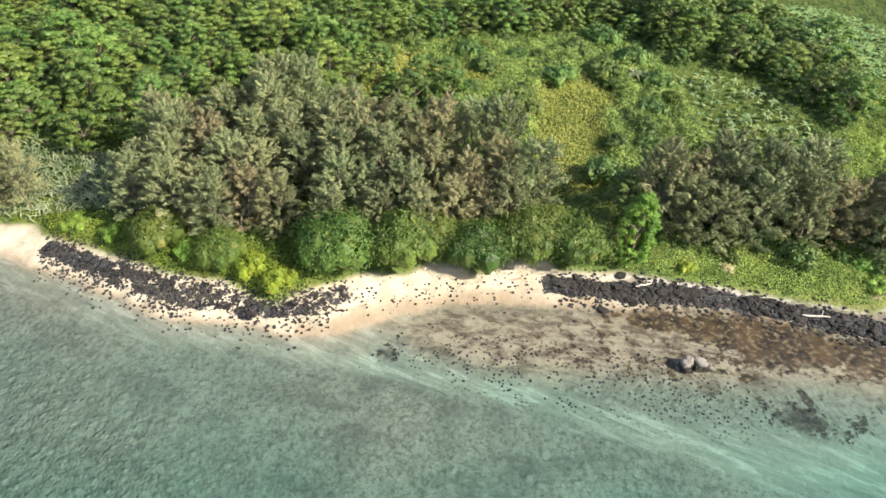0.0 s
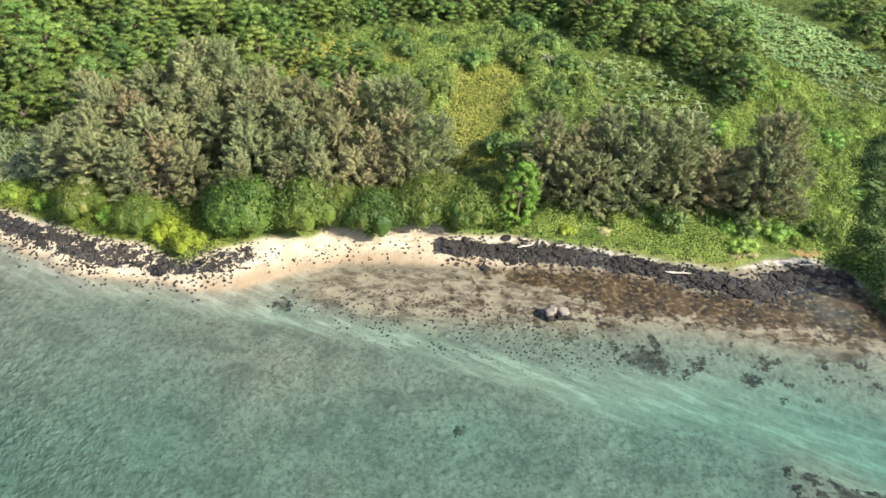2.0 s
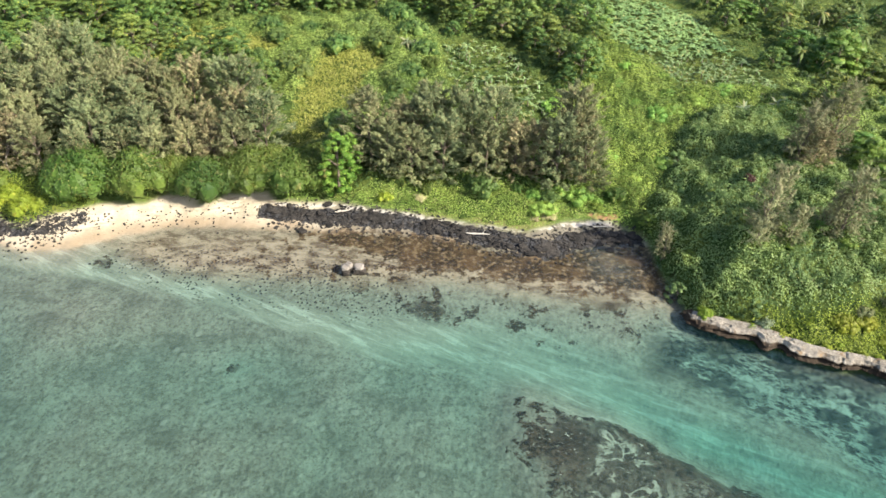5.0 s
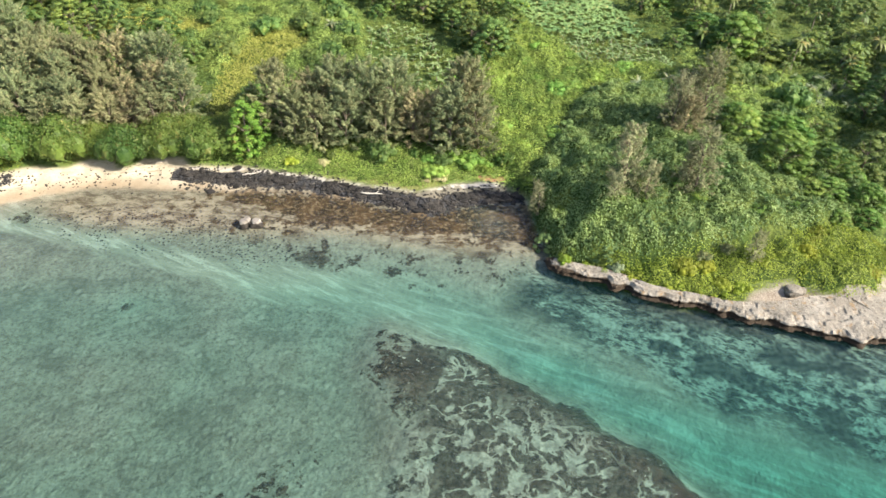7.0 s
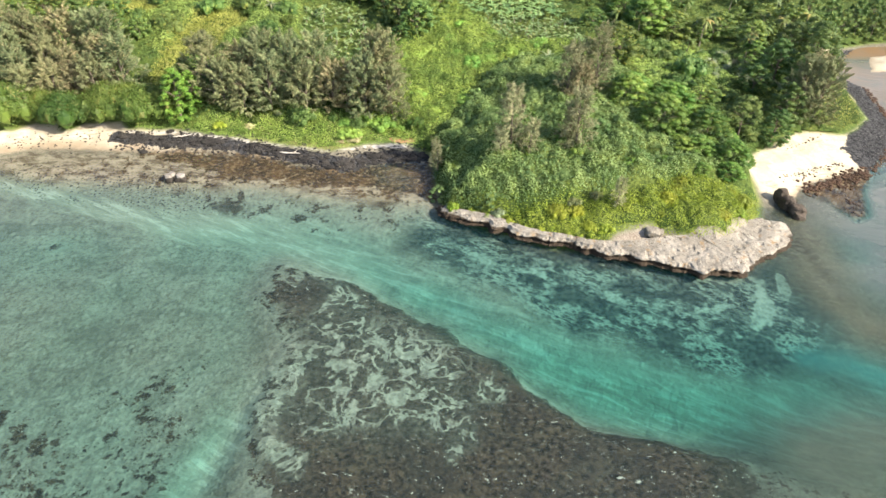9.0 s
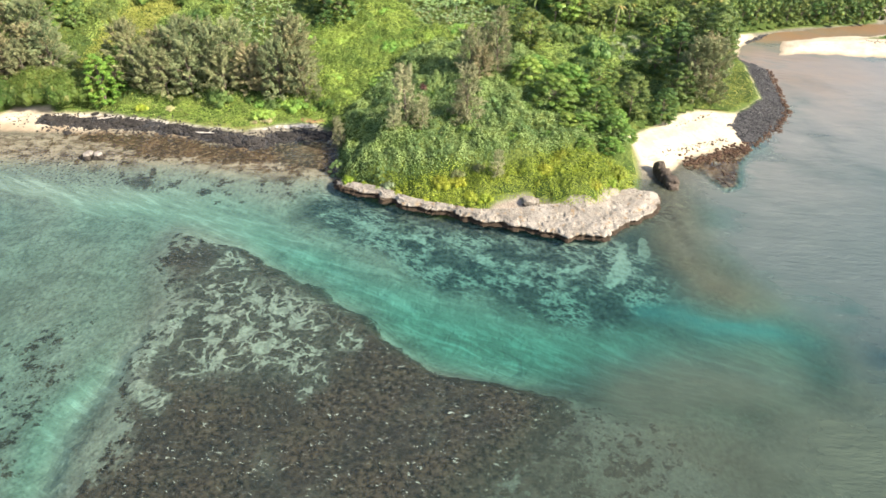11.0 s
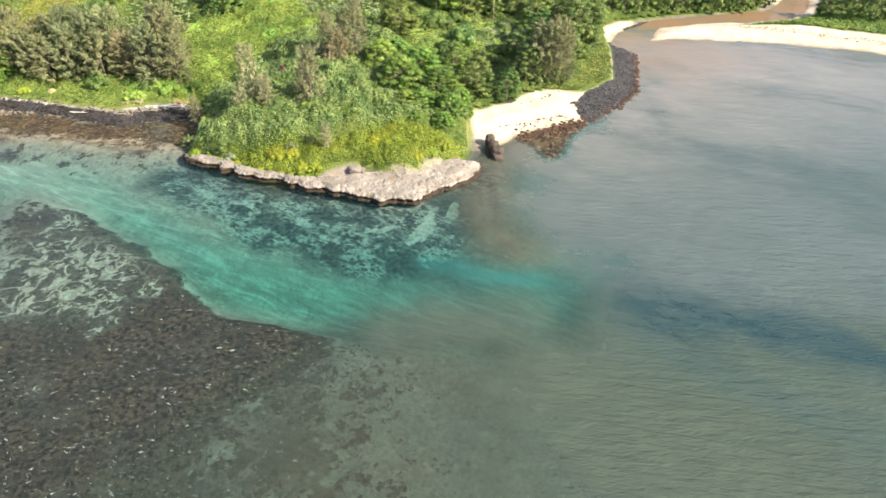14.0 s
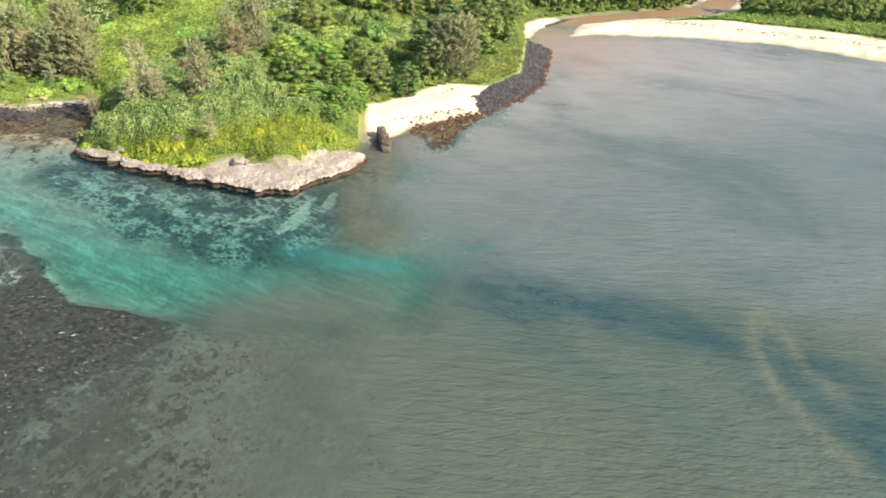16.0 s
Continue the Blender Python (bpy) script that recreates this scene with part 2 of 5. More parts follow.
def foliage(name, dark, light, odd=None, odd_share=0.1, rough=0.55, translucent=0.16, patch=0.18, whole=False):
    """Leaves: each leaf varies between two colours, some are of a third; plants and patches differ too."""
    s = Shader(name)
    g = s.node("ShaderNodeNewGeometry")
    leaf = g.outputs["Random Per Island"]
    info = s.node("ShaderNodeObjectInfo").outputs["Random"]
    if whole:
        leaf = info
    big = s.noise(s.place(), patch, 3.0)
    v = s.math("ADD", s.math("MULTIPLY", leaf, 0.22), s.math("MULTIPLY", s.ramp(big, 0.32, 0.68), 0.78))
    c = s.mix(v, dark, light)
    if odd:
        c = s.mix(s.ramp(s.math("FRACT", s.math("MULTIPLY", leaf, 17.0)), 1 - odd_share - 0.02, 1 - odd_share), c, odd)
    h = s.node("ShaderNodeHueSaturation")
    s.put(s.math("MULTIPLY_ADD", info, 0.04, 0.482), h.inputs["Hue"])
    s.put(s.math("MULTIPLY_ADD", s.math("FRACT", s.math("MULTIPLY", info, 7.3)), 0.36, 0.82), h.inputs["Value"])
    s.put(c, h.inputs["Color"])
    return s.surface(h.outputs[0], rough, None, 0.35, translucent)


def bark(name, color):
    s = Shader(name)
    n = s.noise(s.place((1, 1, 0.3)), 6.0, 5.0)
    return s.surface(s.mix(s.ramp(n, 0.3, 0.7), tuple(c * 0.55 for c in color), color), 0.9, s.bump(n, 0.6, 0.05))


def rock(name, dark, light, scale=1.5, stain=None, tide_shade=None, pits=None):
    s = Shader(name)
    where = s.place()
    big, small = s.noise(where, scale * 0.3, 4.0), s.noise(where, scale * 4, 5.0, 0.65)
    c = s.mix(s.ramp(s.math("ADD", s.math("MULTIPLY", big, 0.5), s.math("MULTIPLY", small, 0.5)), 0.33, 0.65), dark, light)
    info = s.node("ShaderNodeObjectInfo").outputs["Random"]
    c = s.mix(s.math("MULTIPLY", info, 0.5), c, tuple(v * 0.5 for v in dark))
    if stain:
        c = s.mix(s.ramp(s.noise(where, scale * 0.8, 4.0, 0.6, 0.5), 0.56, 0.68), c, stain)
    if pits:
        # Dark spots put into the colour stand for pits; they have no depth.
        dark_spot = s.math("MULTIPLY", s.ramp(s.cells(where, 1.7), 0.36, 0.14), s.ramp(s.noise(where, 0.7, 4.0, 0.65), 0.38, 0.54))
        c = s.mix(s.math("MULTIPLY", dark_spot, 0.8), c, pits)
        c = s.mix(s.math("MULTIPLY", s.ramp(s.noise(where, 0.35, 5.0, 0.7), 0.5, 0.62), 0.6), c, (0.24, 0.21, 0.17))
    # Foot darkened by height: wet tide stain, with the undercut's shade in the colour.
    if tide_shade:
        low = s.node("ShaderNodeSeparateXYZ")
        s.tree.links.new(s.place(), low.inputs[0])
        c = s.mix(s.ramp(s.math("ADD", low.outputs[2], s.math("MULTIPLY", big, 0.8)), 1.28, 1.05), c, tide_shade)
    return s.surface(c, 0.85, s.bump(small, 0.7, 0.15), 0.25)


def ground_material():
    s = Shader("ground")
    where = s.place()
    n_big, n_mid, n_small, n_fine = s.noise(where, 0.09, 4.0), s.noise(where, 0.35, 4.0), s.noise(where, 1.4, 4.0), s.noise(where, 5.0, 4.0)
    dots = s.cells(where, 0.9)
    dots_small = s.cells(where, 1.9)
    # sea bed sand and rubble with coral heads
    streak = s.noise(s.place((0.3, 1.7, 1), -22), 0.3, 4.0, 0.6, 0.4)
    bed = s.mix(s.ramp(n_mid, 0.35, 0.65), (0.142, 0.13, 0.097), (0.2, 0.184, 0.14))
    bed = s.mix(s.math("MULTIPLY", s.ramp(streak, 0.45, 0.7), 0.5), bed, (0.185, 0.17, 0.13))
    bed = s.mix(s.math("MULTIPLY", s.ramp(s.noise(where, 1.1, 5.0, 0.7), 0.48, 0.66), 0.65), bed, (0.069, 0.056, 0.038))
    head = s.math("MULTIPLY", s.ramp(dots, 0.34, 0.2), s.ramp(n_mid, 0.48, 0.6))
    bed = s.mix(s.math("MULTIPLY", head, 0.25), bed, (0.026, 0.022, 0.015))
    grit = s.noise(where, 2.4, 5.0, 0.75)
    bed = s.mix(s.math("MULTIPLY", s.ramp(grit, 0.51, 0.62), 0.65), bed, (0.06, 0.052, 0.038))
    fleck = s.noise(where, 3.6, 4.0, 0.7)
    bed = s.mix(s.math("MULTIPLY", s.ramp(fleck, 0.585, 0.66), 0.75), bed, (0.04, 0.036, 0.028))
    bed = s.mix(s.math("MULTIPLY", s.ramp(fleck, 0.42, 0.34), 0.6), bed, (0.3, 0.275, 0.215))
    bed = s.mix(s.math("MULTIPLY", s.ramp(grit, 0.45, 0.36), 0.5), bed, (0.235, 0.212, 0.165))
    bed = s.mix(s.math("MULTIPLY", s.ramp(s.noise(s.place((0.7, 1.3, 1), -12), 0.16, 6.0, 0.68, 0.3), 0.48, 0.62), 0.45), bed, (0.068, 0.062, 0.048))
    rub = s.attribute("rubble")
    # offset along the sun's direction, for shadows painted next to the lumps
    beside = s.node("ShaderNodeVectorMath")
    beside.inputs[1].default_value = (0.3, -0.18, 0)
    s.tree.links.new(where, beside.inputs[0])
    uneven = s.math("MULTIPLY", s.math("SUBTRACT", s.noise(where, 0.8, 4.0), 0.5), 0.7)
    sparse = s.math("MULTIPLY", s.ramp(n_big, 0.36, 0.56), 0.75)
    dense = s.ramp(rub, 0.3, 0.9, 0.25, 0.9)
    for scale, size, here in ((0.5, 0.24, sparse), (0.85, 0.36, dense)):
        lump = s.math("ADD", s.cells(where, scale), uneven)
        # lee darkens the bed as each lump's painted shadow
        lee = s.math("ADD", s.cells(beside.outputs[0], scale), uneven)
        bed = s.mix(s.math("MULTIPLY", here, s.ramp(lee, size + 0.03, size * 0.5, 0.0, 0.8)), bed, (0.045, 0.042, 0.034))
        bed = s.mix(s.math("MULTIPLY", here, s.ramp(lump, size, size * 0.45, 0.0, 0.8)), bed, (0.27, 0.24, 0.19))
    smooth = s.attribute("smooth")
    bed = s.mix(s.math("MULTIPLY", s.ramp(s.math("ADD", smooth, s.math("MULTIPLY", s.math("SUBTRACT", streak, 0.5), 0.9)), 0.15, 0.8), 0.68), bed, (0.215, 0.21, 0.158))
    flow = s.noise(s.place((0.22, 1.3, 1), -28), 0.75, 7.0, 0.7, 0.4)
    bed = s.mix(s.math("MULTIPLY", smooth, s.ramp(flow, 0.47, 0.64)), bed, (0.32, 0.318, 0.25))
    bed = s.mix(s.math("MULTIPLY", smooth, s.ramp(flow, 0.46, 0.34, 0.0, 0.75)), bed, (0.1, 0.1, 0.08))
    # coral rubble ground
    rubble = s.mix(s.ramp(s.noise(where, 0.9, 6.0, 0.75), 0.38, 0.62), (0.079, 0.058, 0.039), (0.236, 0.181, 0.133))
    bed = s.mix(s.math("MULTIPLY", rub, 0.4), bed, rubble)
    # living reef: dark crust with pale sand lanes
    reef = s.attribute("reef")
    lanes = s.math("ADD", s.math("MULTIPLY", s.noise(where, 0.32, 5.0, 0.58, 0.2), 0.65), s.math("MULTIPLY", s.noise(where, 0.12, 3.0), 0.35))
    crust = s.mix(s.ramp(s.noise(where, 1.5, 7.0, 0.82, 0.2), 0.4, 0.6), (0.007, 0.006, 0.005), (0.07, 0.048, 0.031))
    crust = s.mix(s.math("MULTIPLY", s.ramp(s.noise(where, 0.14, 4.0, 0.6), 0.45, 0.62), 0.45), crust, (0.022, 0.019, 0.016))
    crust = s.mix(s.math("MULTIPLY", s.ramp(s.noise(where, 2.2, 6.0, 0.8), 0.58, 0.65), 0.65), crust, (0.13, 0.1, 0.074))
    crust = s.mix(s.ramp(s.noise(s.place((1.3, 0.7, 1), 80), 1.9, 5.0, 0.75, 0.6), 0.61, 0.66), crust, (0.38, 0.34, 0.28))
    crust = s.mix(s.ramp(s.attribute("lanes"), 0.02, 0.22, 0.0, 0.55), crust, s.mix(s.ramp(s.noise(where, 1.8, 6.0, 0.78), 0.4, 0.62), (0.018, 0.021, 0.016), (0.1, 0.1, 0.075)))
    cover = s.ramp(s.math("ADD", s.math("ADD", reef, s.math("MULTIPLY", s.math("SUBTRACT", n_small, 0.5), 0.9)), s.math("MULTIPLY", s.math("SUBTRACT", lanes, 0.5), 2.6)), 0.42, 0.56)
    cover = s.math("MULTIPLY", cover, s.ramp(reef, 0.04, 0.3))
    crack = s.math("ABSOLUTE", s.math("SUBTRACT", s.noise(where, 0.3, 7.0, 0.72, 0.15), 0.5))
    crack = s.math("MULTIPLY", s.ramp(crack, 0.075, 0.02), s.ramp(s.math("ADD", reef, s.math("MULTIPLY", s.math("SUBTRACT", s.noise(where, 0.1, 3.0), 0.5), 0.7)), 0.98, 0.6))
    cover = s.math("SUBTRACT", cover, s.math("MULTIPLY", crack, 0.9), clamp=True)
    ragged = s.math("MULTIPLY", s.math("SUBTRACT", s.noise(where, 0.42, 5.0, 0.6, 0.5), 0.5), 2.6)
    cover = s.math("MULTIPLY", cover, s.ramp(s.math("ADD", s.attribute("lanes"), ragged), 0.76, 0.55))
    thread = s.math("ABSOLUTE", s.math("SUBTRACT", s.noise(where, 0.27, 5.0, 0.58, 0.4), 0.5))
    cover = s.math("MULTIPLY", cover, s.math("SUBTRACT", 1.0, s.math("MULTIPLY", s.ramp(thread, 0.04, 0.012), s.ramp(s.attribute("lanes"), 0.08, 0.26))))
    bed = s.mix(s.math("MULTIPLY", s.math("MULTIPLY", reef, 0.5), s.math("SUBTRACT", 1.0, cover)), bed, s.mix(s.ramp(n_small, 0.38, 0.6), (0.13, 0.14, 0.11), (0.29, 0.31, 0.24)))
    bed = s.mix(cover, bed, crust)
    # deeper bed below the cliff: dark weed with a net of pale sand
    shoreward = s.place((0.55, 1.2, 1), -28)
    net = s.math("ADD", s.math("MULTIPLY", s.noise(shoreward, 0.34, 8.0, 0.76, 0.1), 0.6), s.math("MULTIPLY", s.noise(where, 0.75, 5.0, 0.7, 0.2), 0.4))
    weedbed = s.mix(s.ramp(s.noise(where, 1.4, 5.0, 0.72), 0.4, 0.62), (0.014, 0.015, 0.015), (0.06, 0.058, 0.047))
    vein = s.math("ABSOLUTE", s.math("SUBTRACT", s.noise(shoreward, 0.3, 8.0, 0.74, 0.2), 0.5))
    vein = s.math("MULTIPLY", s.ramp(vein, 0.055, 0.008), s.ramp(s.noise(where, 0.17, 3.0), 0.4, 0.58))
    pale = s.math("MAXIMUM", s.math("MULTIPLY", vein, 0.85), s.ramp(s.math("ADD", net, s.attribute("lane")), 0.585, 0.69))
    weedbed = s.mix(s.math("MULTIPLY", pale, s.ramp(n_small, 0.3, 0.6, 0.5, 1.0)), weedbed, (0.235, 0.245, 0.195))
    bed = s.mix(s.attribute("net"), bed, weedbed)
    # brown algae on the flat
    algae = s.attribute("algae")
    weed = s.mix(s.ramp(n_mid, 0.35, 0.65), (0.02, 0.014, 0.008), (0.07, 0.044, 0.021))
    weed = s.mix(s.ramp(n_small, 0.5, 0.68), weed, (0.15, 0.108, 0.06))
    weed = s.mix(s.math("MULTIPLY", s.ramp(s.noise(where, 1.1, 6.0, 0.75), 0.56, 0.64), 0.75), weed, (0.25, 0.2, 0.135))
    flat = s.attribute("flat")
    bed = s.mix(s.math("MULTIPLY", flat, 0.85), bed, s.mix(s.ramp(s.noise(s.place((0.6, 1.2, 1), -10), 0.5, 8.0, 0.75, 0.4), 0.38, 0.6), (0.07, 0.05, 0.03), (0.29, 0.25, 0.175)))
    amount = s.ramp(s.math("ADD", algae, s.math("MULTIPLY", s.math("SUBTRACT", s.noise(where, 0.5, 8.0, 0.72), 0.5), 2.8)), 0.42, 0.62)
    bed = s.mix(amount, bed, weed)
    stones = s.math("MULTIPLY", s.attribute("stones"), s.math("MULTIPLY", s.ramp(dots_small, 0.36, 0.22), s.ramp(n_mid, 0.42, 0.5)))
    bed = s.mix(stones, bed, (0.015, 0.011, 0.011))
    # beach sand
    sand = s.mix(s.ramp(n_mid, 0.3, 0.7), (0.43, 0.365, 0.26), (0.565, 0.49, 0.365))
    sand = s.mix(s.math("MULTIPLY", s.ramp(n_fine, 0.5, 0.75), 0.25), sand, (0.34, 0.27, 0.18))
    sand = s.mix(s.math("MULTIPLY", s.ramp(s.noise(s.place((0.4, 1.8, 1), 12), 0.6, 6.0, 0.7, 0.5), 0.56, 0.68), 0.55), sand, (0.17, 0.125, 0.08))
    wet = s.attribute("wet")
    sand = s.mix(wet, sand, (0.27, 0.2, 0.125))
    c = s.mix(s.attribute("sand"), bed, sand)
    gravel = s.mix(s.ramp(n_fine, 0.35, 0.65), (0.02, 0.02, 0.021), (0.075, 0.073, 0.073))
    slabs = s.node("ShaderNodeVectorMath")
    slabs.operation = "ADD"
    wander = s.node("ShaderNodeTexNoise", Scale=0.9, Detail=3.0)
    s.tree.links.new(where, wander.inputs["Vector"])
    s.tree.links.new(where, slabs.inputs[0])
    s.tree.links.new(wander.outputs["Color"], slabs.inputs[1])
    fissure = s.cells(slabs.outputs[0], 0.8, "DISTANCE_TO_EDGE")
    gravel = s.mix(s.ramp(fissure, 0.1, 0.02), gravel, (0.006, 0.006, 0.007))
    gravel = s.mix(s.math("MULTIPLY", s.ramp(s.noise(where, 1.3, 6.0, 0.75), 0.62, 0.68), 0.8), gravel, (0.4, 0.36, 0.31))
    edge = s.ramp(s.math("ADD", s.attribute("black"), s.math("MULTIPLY", s.math("SUBTRACT", s.noise(where, 0.5, 7.0, 0.72), 0.5), 2.6)), 0.5, 0.62)
    c = s.mix(edge, c, gravel)
    stone = s.mix(s.ramp(s.math("ADD", s.math("MULTIPLY", n_mid, 0.5), s.math("MULTIPLY", n_fine, 0.5)), 0.35, 0.65), (0.2, 0.16, 0.12), (0.43, 0.37, 0.31))
    c = s.mix(s.attribute("lime"), c, stone)
    shell = s.ramp(s.math("ADD", s.attribute("shell"), s.math("MULTIPLY", s.math("SUBTRACT", s.noise(where, 0.8, 5.0, 0.7), 0.5), 1.6)), 0.55, 0.75)
    c = s.mix(shell, c, (0.45, 0.41, 0.36))
    # soil, litter and low grass under the plants
    turf = s.mix(s.ramp(n_mid, 0.3, 0.7), (0.06, 0.1, 0.02), (0.15, 0.2, 0.045))
    turf = s.mix(s.ramp(n_big, 0.52, 0.7), turf, (0.2, 0.19, 0.07))
    turf = s.mix(s.math("MULTIPLY", s.ramp(n_fine, 0.5, 0.7), 0.5), turf, (0.03, 0.045, 0.012))
    c = s.mix(s.attribute("green"), c, turf)
    soil = s.mix(n_small, (0.26, 0.13, 0.065), (0.36, 0.22, 0.12))
    c = s.mix(s.ramp(s.math("ADD", s.attribute("soil"), s.math("MULTIPLY", s.math("SUBTRACT", n_small, 0.5), 0.8)), 0.4, 0.6), c, soil)
    heads = s.math("MULTIPLY", s.noise(where, 0.75, 3.0, 0.6), s.math("MULTIPLY_ADD", rub, 2.6, 0.8))
    heads = s.math("ADD", heads, s.math("MULTIPLY", s.ramp(s.math("ADD", s.cells(where, 1.25), uneven), 0.4, 0.05), s.math("MULTIPLY", rub, 0.8)))
    relief = s.math("ADD", s.math("ADD", s.math("MULTIPLY", n_small, 0.6), s.math("MULTIPLY", n_fine, 0.25)), heads)
    return s.surface(c, 0.9, s.bump(relief, 0.5, 0.35), 0.2)


def water_material():
    s = Shader("sea_water")
    where = s.place()
    depth, silt, mud = s.attribute("depth"), s.attribute("silt"), s.attribute("mud")
    swirl = s.noise(s.place((1, 2.2, 1), -28), 0.045, 5.0, 0.6, 0.8)
    swirl_fine = s.noise(s.place((1, 3.0, 1), -20), 0.16, 5.0, 0.6, 0.6)
    tint = s.node("ShaderNodeCombineColor")
    for clear, socket in zip((0.785, 0.957, 0.95), tint.inputs):
        s.put(s.math("POWER", clear, depth), socket)
    drift = s.math("ADD", s.math("MULTIPLY", swirl, 0.65), s.math("MULTIPLY", swirl_fine, 0.35))
    cloud = s.math("MULTIPLY", silt, s.ramp(drift, 0.3, 0.7, 0.6, 1.1))
    olive = s.attribute("olive")
    milky = s.mix(s.ramp(s.math("ADD", olive, s.math("MULTIPLY", s.math("SUBTRACT", drift, 0.5), 1.2)), 0.1, 0.9), (0.094, 0.122, 0.115), (0.067, 0.089, 0.065))
    # paler body towards the far shore: pale silt, with sky glare in the colour
    milky = s.mix(s.math("MULTIPLY", s.attribute("pale"), s.ramp(drift, 0.25, 0.75, 0.75, 1.15)), milky, (0.215, 0.212, 0.19))
    body = s.mix(s.ramp(cloud, 0.02, 0.7), s.mix(s.math("MULTIPLY", olive, 1.0, clamp=True), (0.03, 0.15, 0.135), (0.056, 0.058, 0.038)), milky)
    shoal_tint = s.ramp(s.noise(s.place((0.7, 1.4, 1), -25), 0.03, 5.0, 0.6, 0.5), 0.5, 0.68, 0.0, 0.6)
    body = s.mix(s.math("MULTIPLY", shoal_tint, silt), body, (0.055, 0.088, 0.08))
    body = s.mix(s.math("MULTIPLY", s.attribute("blue"), s.ramp(drift, 0.35, 0.7, 1.0, 0.25)), body, (0.02, 0.052, 0.06))
    body = s.mix(s.math("MULTIPLY", mud, s.ramp(drift, 0.3, 0.6, 0.6, 1.0)), body, (0.24, 0.15, 0.08))
    body = s.mix(s.math("MULTIPLY", s.attribute("streak"), 0.42), body, (0.14, 0.142, 0.085))
    jade = s.math("MULTIPLY", s.attribute("jade"), s.ramp(drift, 0.25, 0.6, 0.5, 1.0))
    body = s.mix(jade, body, (0.02, 0.145, 0.13))
    body = s.mix(s.attribute("mist"), body, (0.22, 0.205, 0.185))
    thick = s.math("ADD", s.math("ADD", s.math("MULTIPLY_ADD", s.attribute("mist"), 0.3, s.math("MULTIPLY", depth, 0.04)), s.math("MULTIPLY", cloud, 2.2)), s.math("MULTIPLY_ADD", s.attribute("streak"), 0.35, s.math("MULTIPLY_ADD", jade, 0.6, s.math("MULTIPLY", mud, 2.5))))
    share = s.math("SUBTRACT", 1.0, s.math("POWER", 2.718, s.math("MULTIPLY", thick, -1.0)))
    clear = s.node("ShaderNodeBsdfTransparent")
    s.put(tint.outputs[0], clear.inputs[0])
    milk = s.node("ShaderNodeBsdfDiffuse")
    s.put(body, milk.inputs[0])
    inner = s.node("ShaderNodeMixShader")
    s.put(share, inner.inputs[0])
    s.tree.links.new(clear.outputs[0], inner.inputs[1])
    s.tree.links.new(milk.outputs[0], inner.inputs[2])
    waves = s.math("ADD", s.math("MULTIPLY", s.noise(s.place((0.6, 2.6, 1), -12), 0.36, 4.0, 0.58), 0.9), s.math("MULTIPLY", s.noise(s.place((0.8, 2.0, 1), 6), 1.4, 3.0), 0.22))
    chop = s.node("ShaderNodeBump", Distance=0.6)
    s.put(s.math("MULTIPLY_ADD", silt, 1.3, 0.08), chop.inputs["Strength"])
    s.put(waves, chop.inputs["Height"])
    normal = chop.outputs[0]
    s.put(normal, milk.inputs["Normal"])
    gloss = s.node("ShaderNodeBsdfGlossy", Roughness=0.2)
    normal = s.bump(waves, 0.12, 0.5)
    s.put(normal, gloss.inputs["Normal"])
    facing = s.node("ShaderNodeLayerWeight", Blend=0.5)
    s.put(normal, facing.inputs["Normal"])
    final = s.node("ShaderNodeMixShader")
    s.put(s.math("MULTIPLY_ADD", s.math("POWER", facing.outputs["Facing"], 5.0), 0.97, 0.03), final.inputs[0])
    s.tree.links.new(inner.outputs[0], final.inputs[1])
    s.tree.links.new(gloss.outputs[0], final.inputs[2])
    s.tree.links.new(final.outputs[0], s.out.inputs[0])
    return s.mat


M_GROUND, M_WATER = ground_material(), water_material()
M_BASALT = rock("black_basalt", (0.014, 0.013, 0.012), (0.068, 0.06, 0.053))
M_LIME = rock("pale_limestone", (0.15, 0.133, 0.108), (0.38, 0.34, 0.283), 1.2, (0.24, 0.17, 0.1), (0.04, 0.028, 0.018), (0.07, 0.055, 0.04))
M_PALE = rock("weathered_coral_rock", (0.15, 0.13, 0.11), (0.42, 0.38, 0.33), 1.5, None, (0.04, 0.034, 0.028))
M_GRAVEL = rock("grey_shingle", (0.035, 0.035, 0.036), (0.15, 0.145, 0.14), 2.0)
M_BROWNROCK = rock("brown_sea_rock", (0.03, 0.023, 0.018), (0.125, 0.098, 0.075), 1.5, (0.03, 0.022, 0.016))
M_WEEDROCK = rock("weedy_rock", (0.04, 0.023, 0.015), (0.115, 0.066, 0.038), 2.0)
M_DRIFT = bark("driftwood", (0.55, 0.5, 0.43))
M_BARK = bark("grey_bark", (0.2, 0.16, 0.12))
M_PALMBARK = bark("palm_bark", (0.3, 0.26, 0.2))
M_CAS = foliage("casuarina_needles", (0.112, 0.139, 0.0593), (0.27, 0.297, 0.139), (0.329, 0.276, 0.146), 0.08, 0.75, 0.25)
M_CASBROWN = foliage("dry_casuarina_needles", (0.133, 0.137, 0.061), (0.298, 0.285, 0.139), (0.332, 0.252, 0.146), 0.2, 0.75, 0.25)
M_ALMOND = foliage("layered_leaves", (0.0576, 0.113, 0.022), (0.176, 0.243, 0.0524), (0.244, 0.272, 0.0346), 0.08)
M_FOREST = foliage("forest_leaves", (0.0479, 0.102, 0.0227), (0.163, 0.236, 0.0559), (0.254, 0.266, 0.044), 0.08)
M_OLIVE = foliage("olive_leaves", (0.147, 0.233, 0.0474), (0.405, 0.513, 0.121), (0.458, 0.497, 0.143), 0.03)
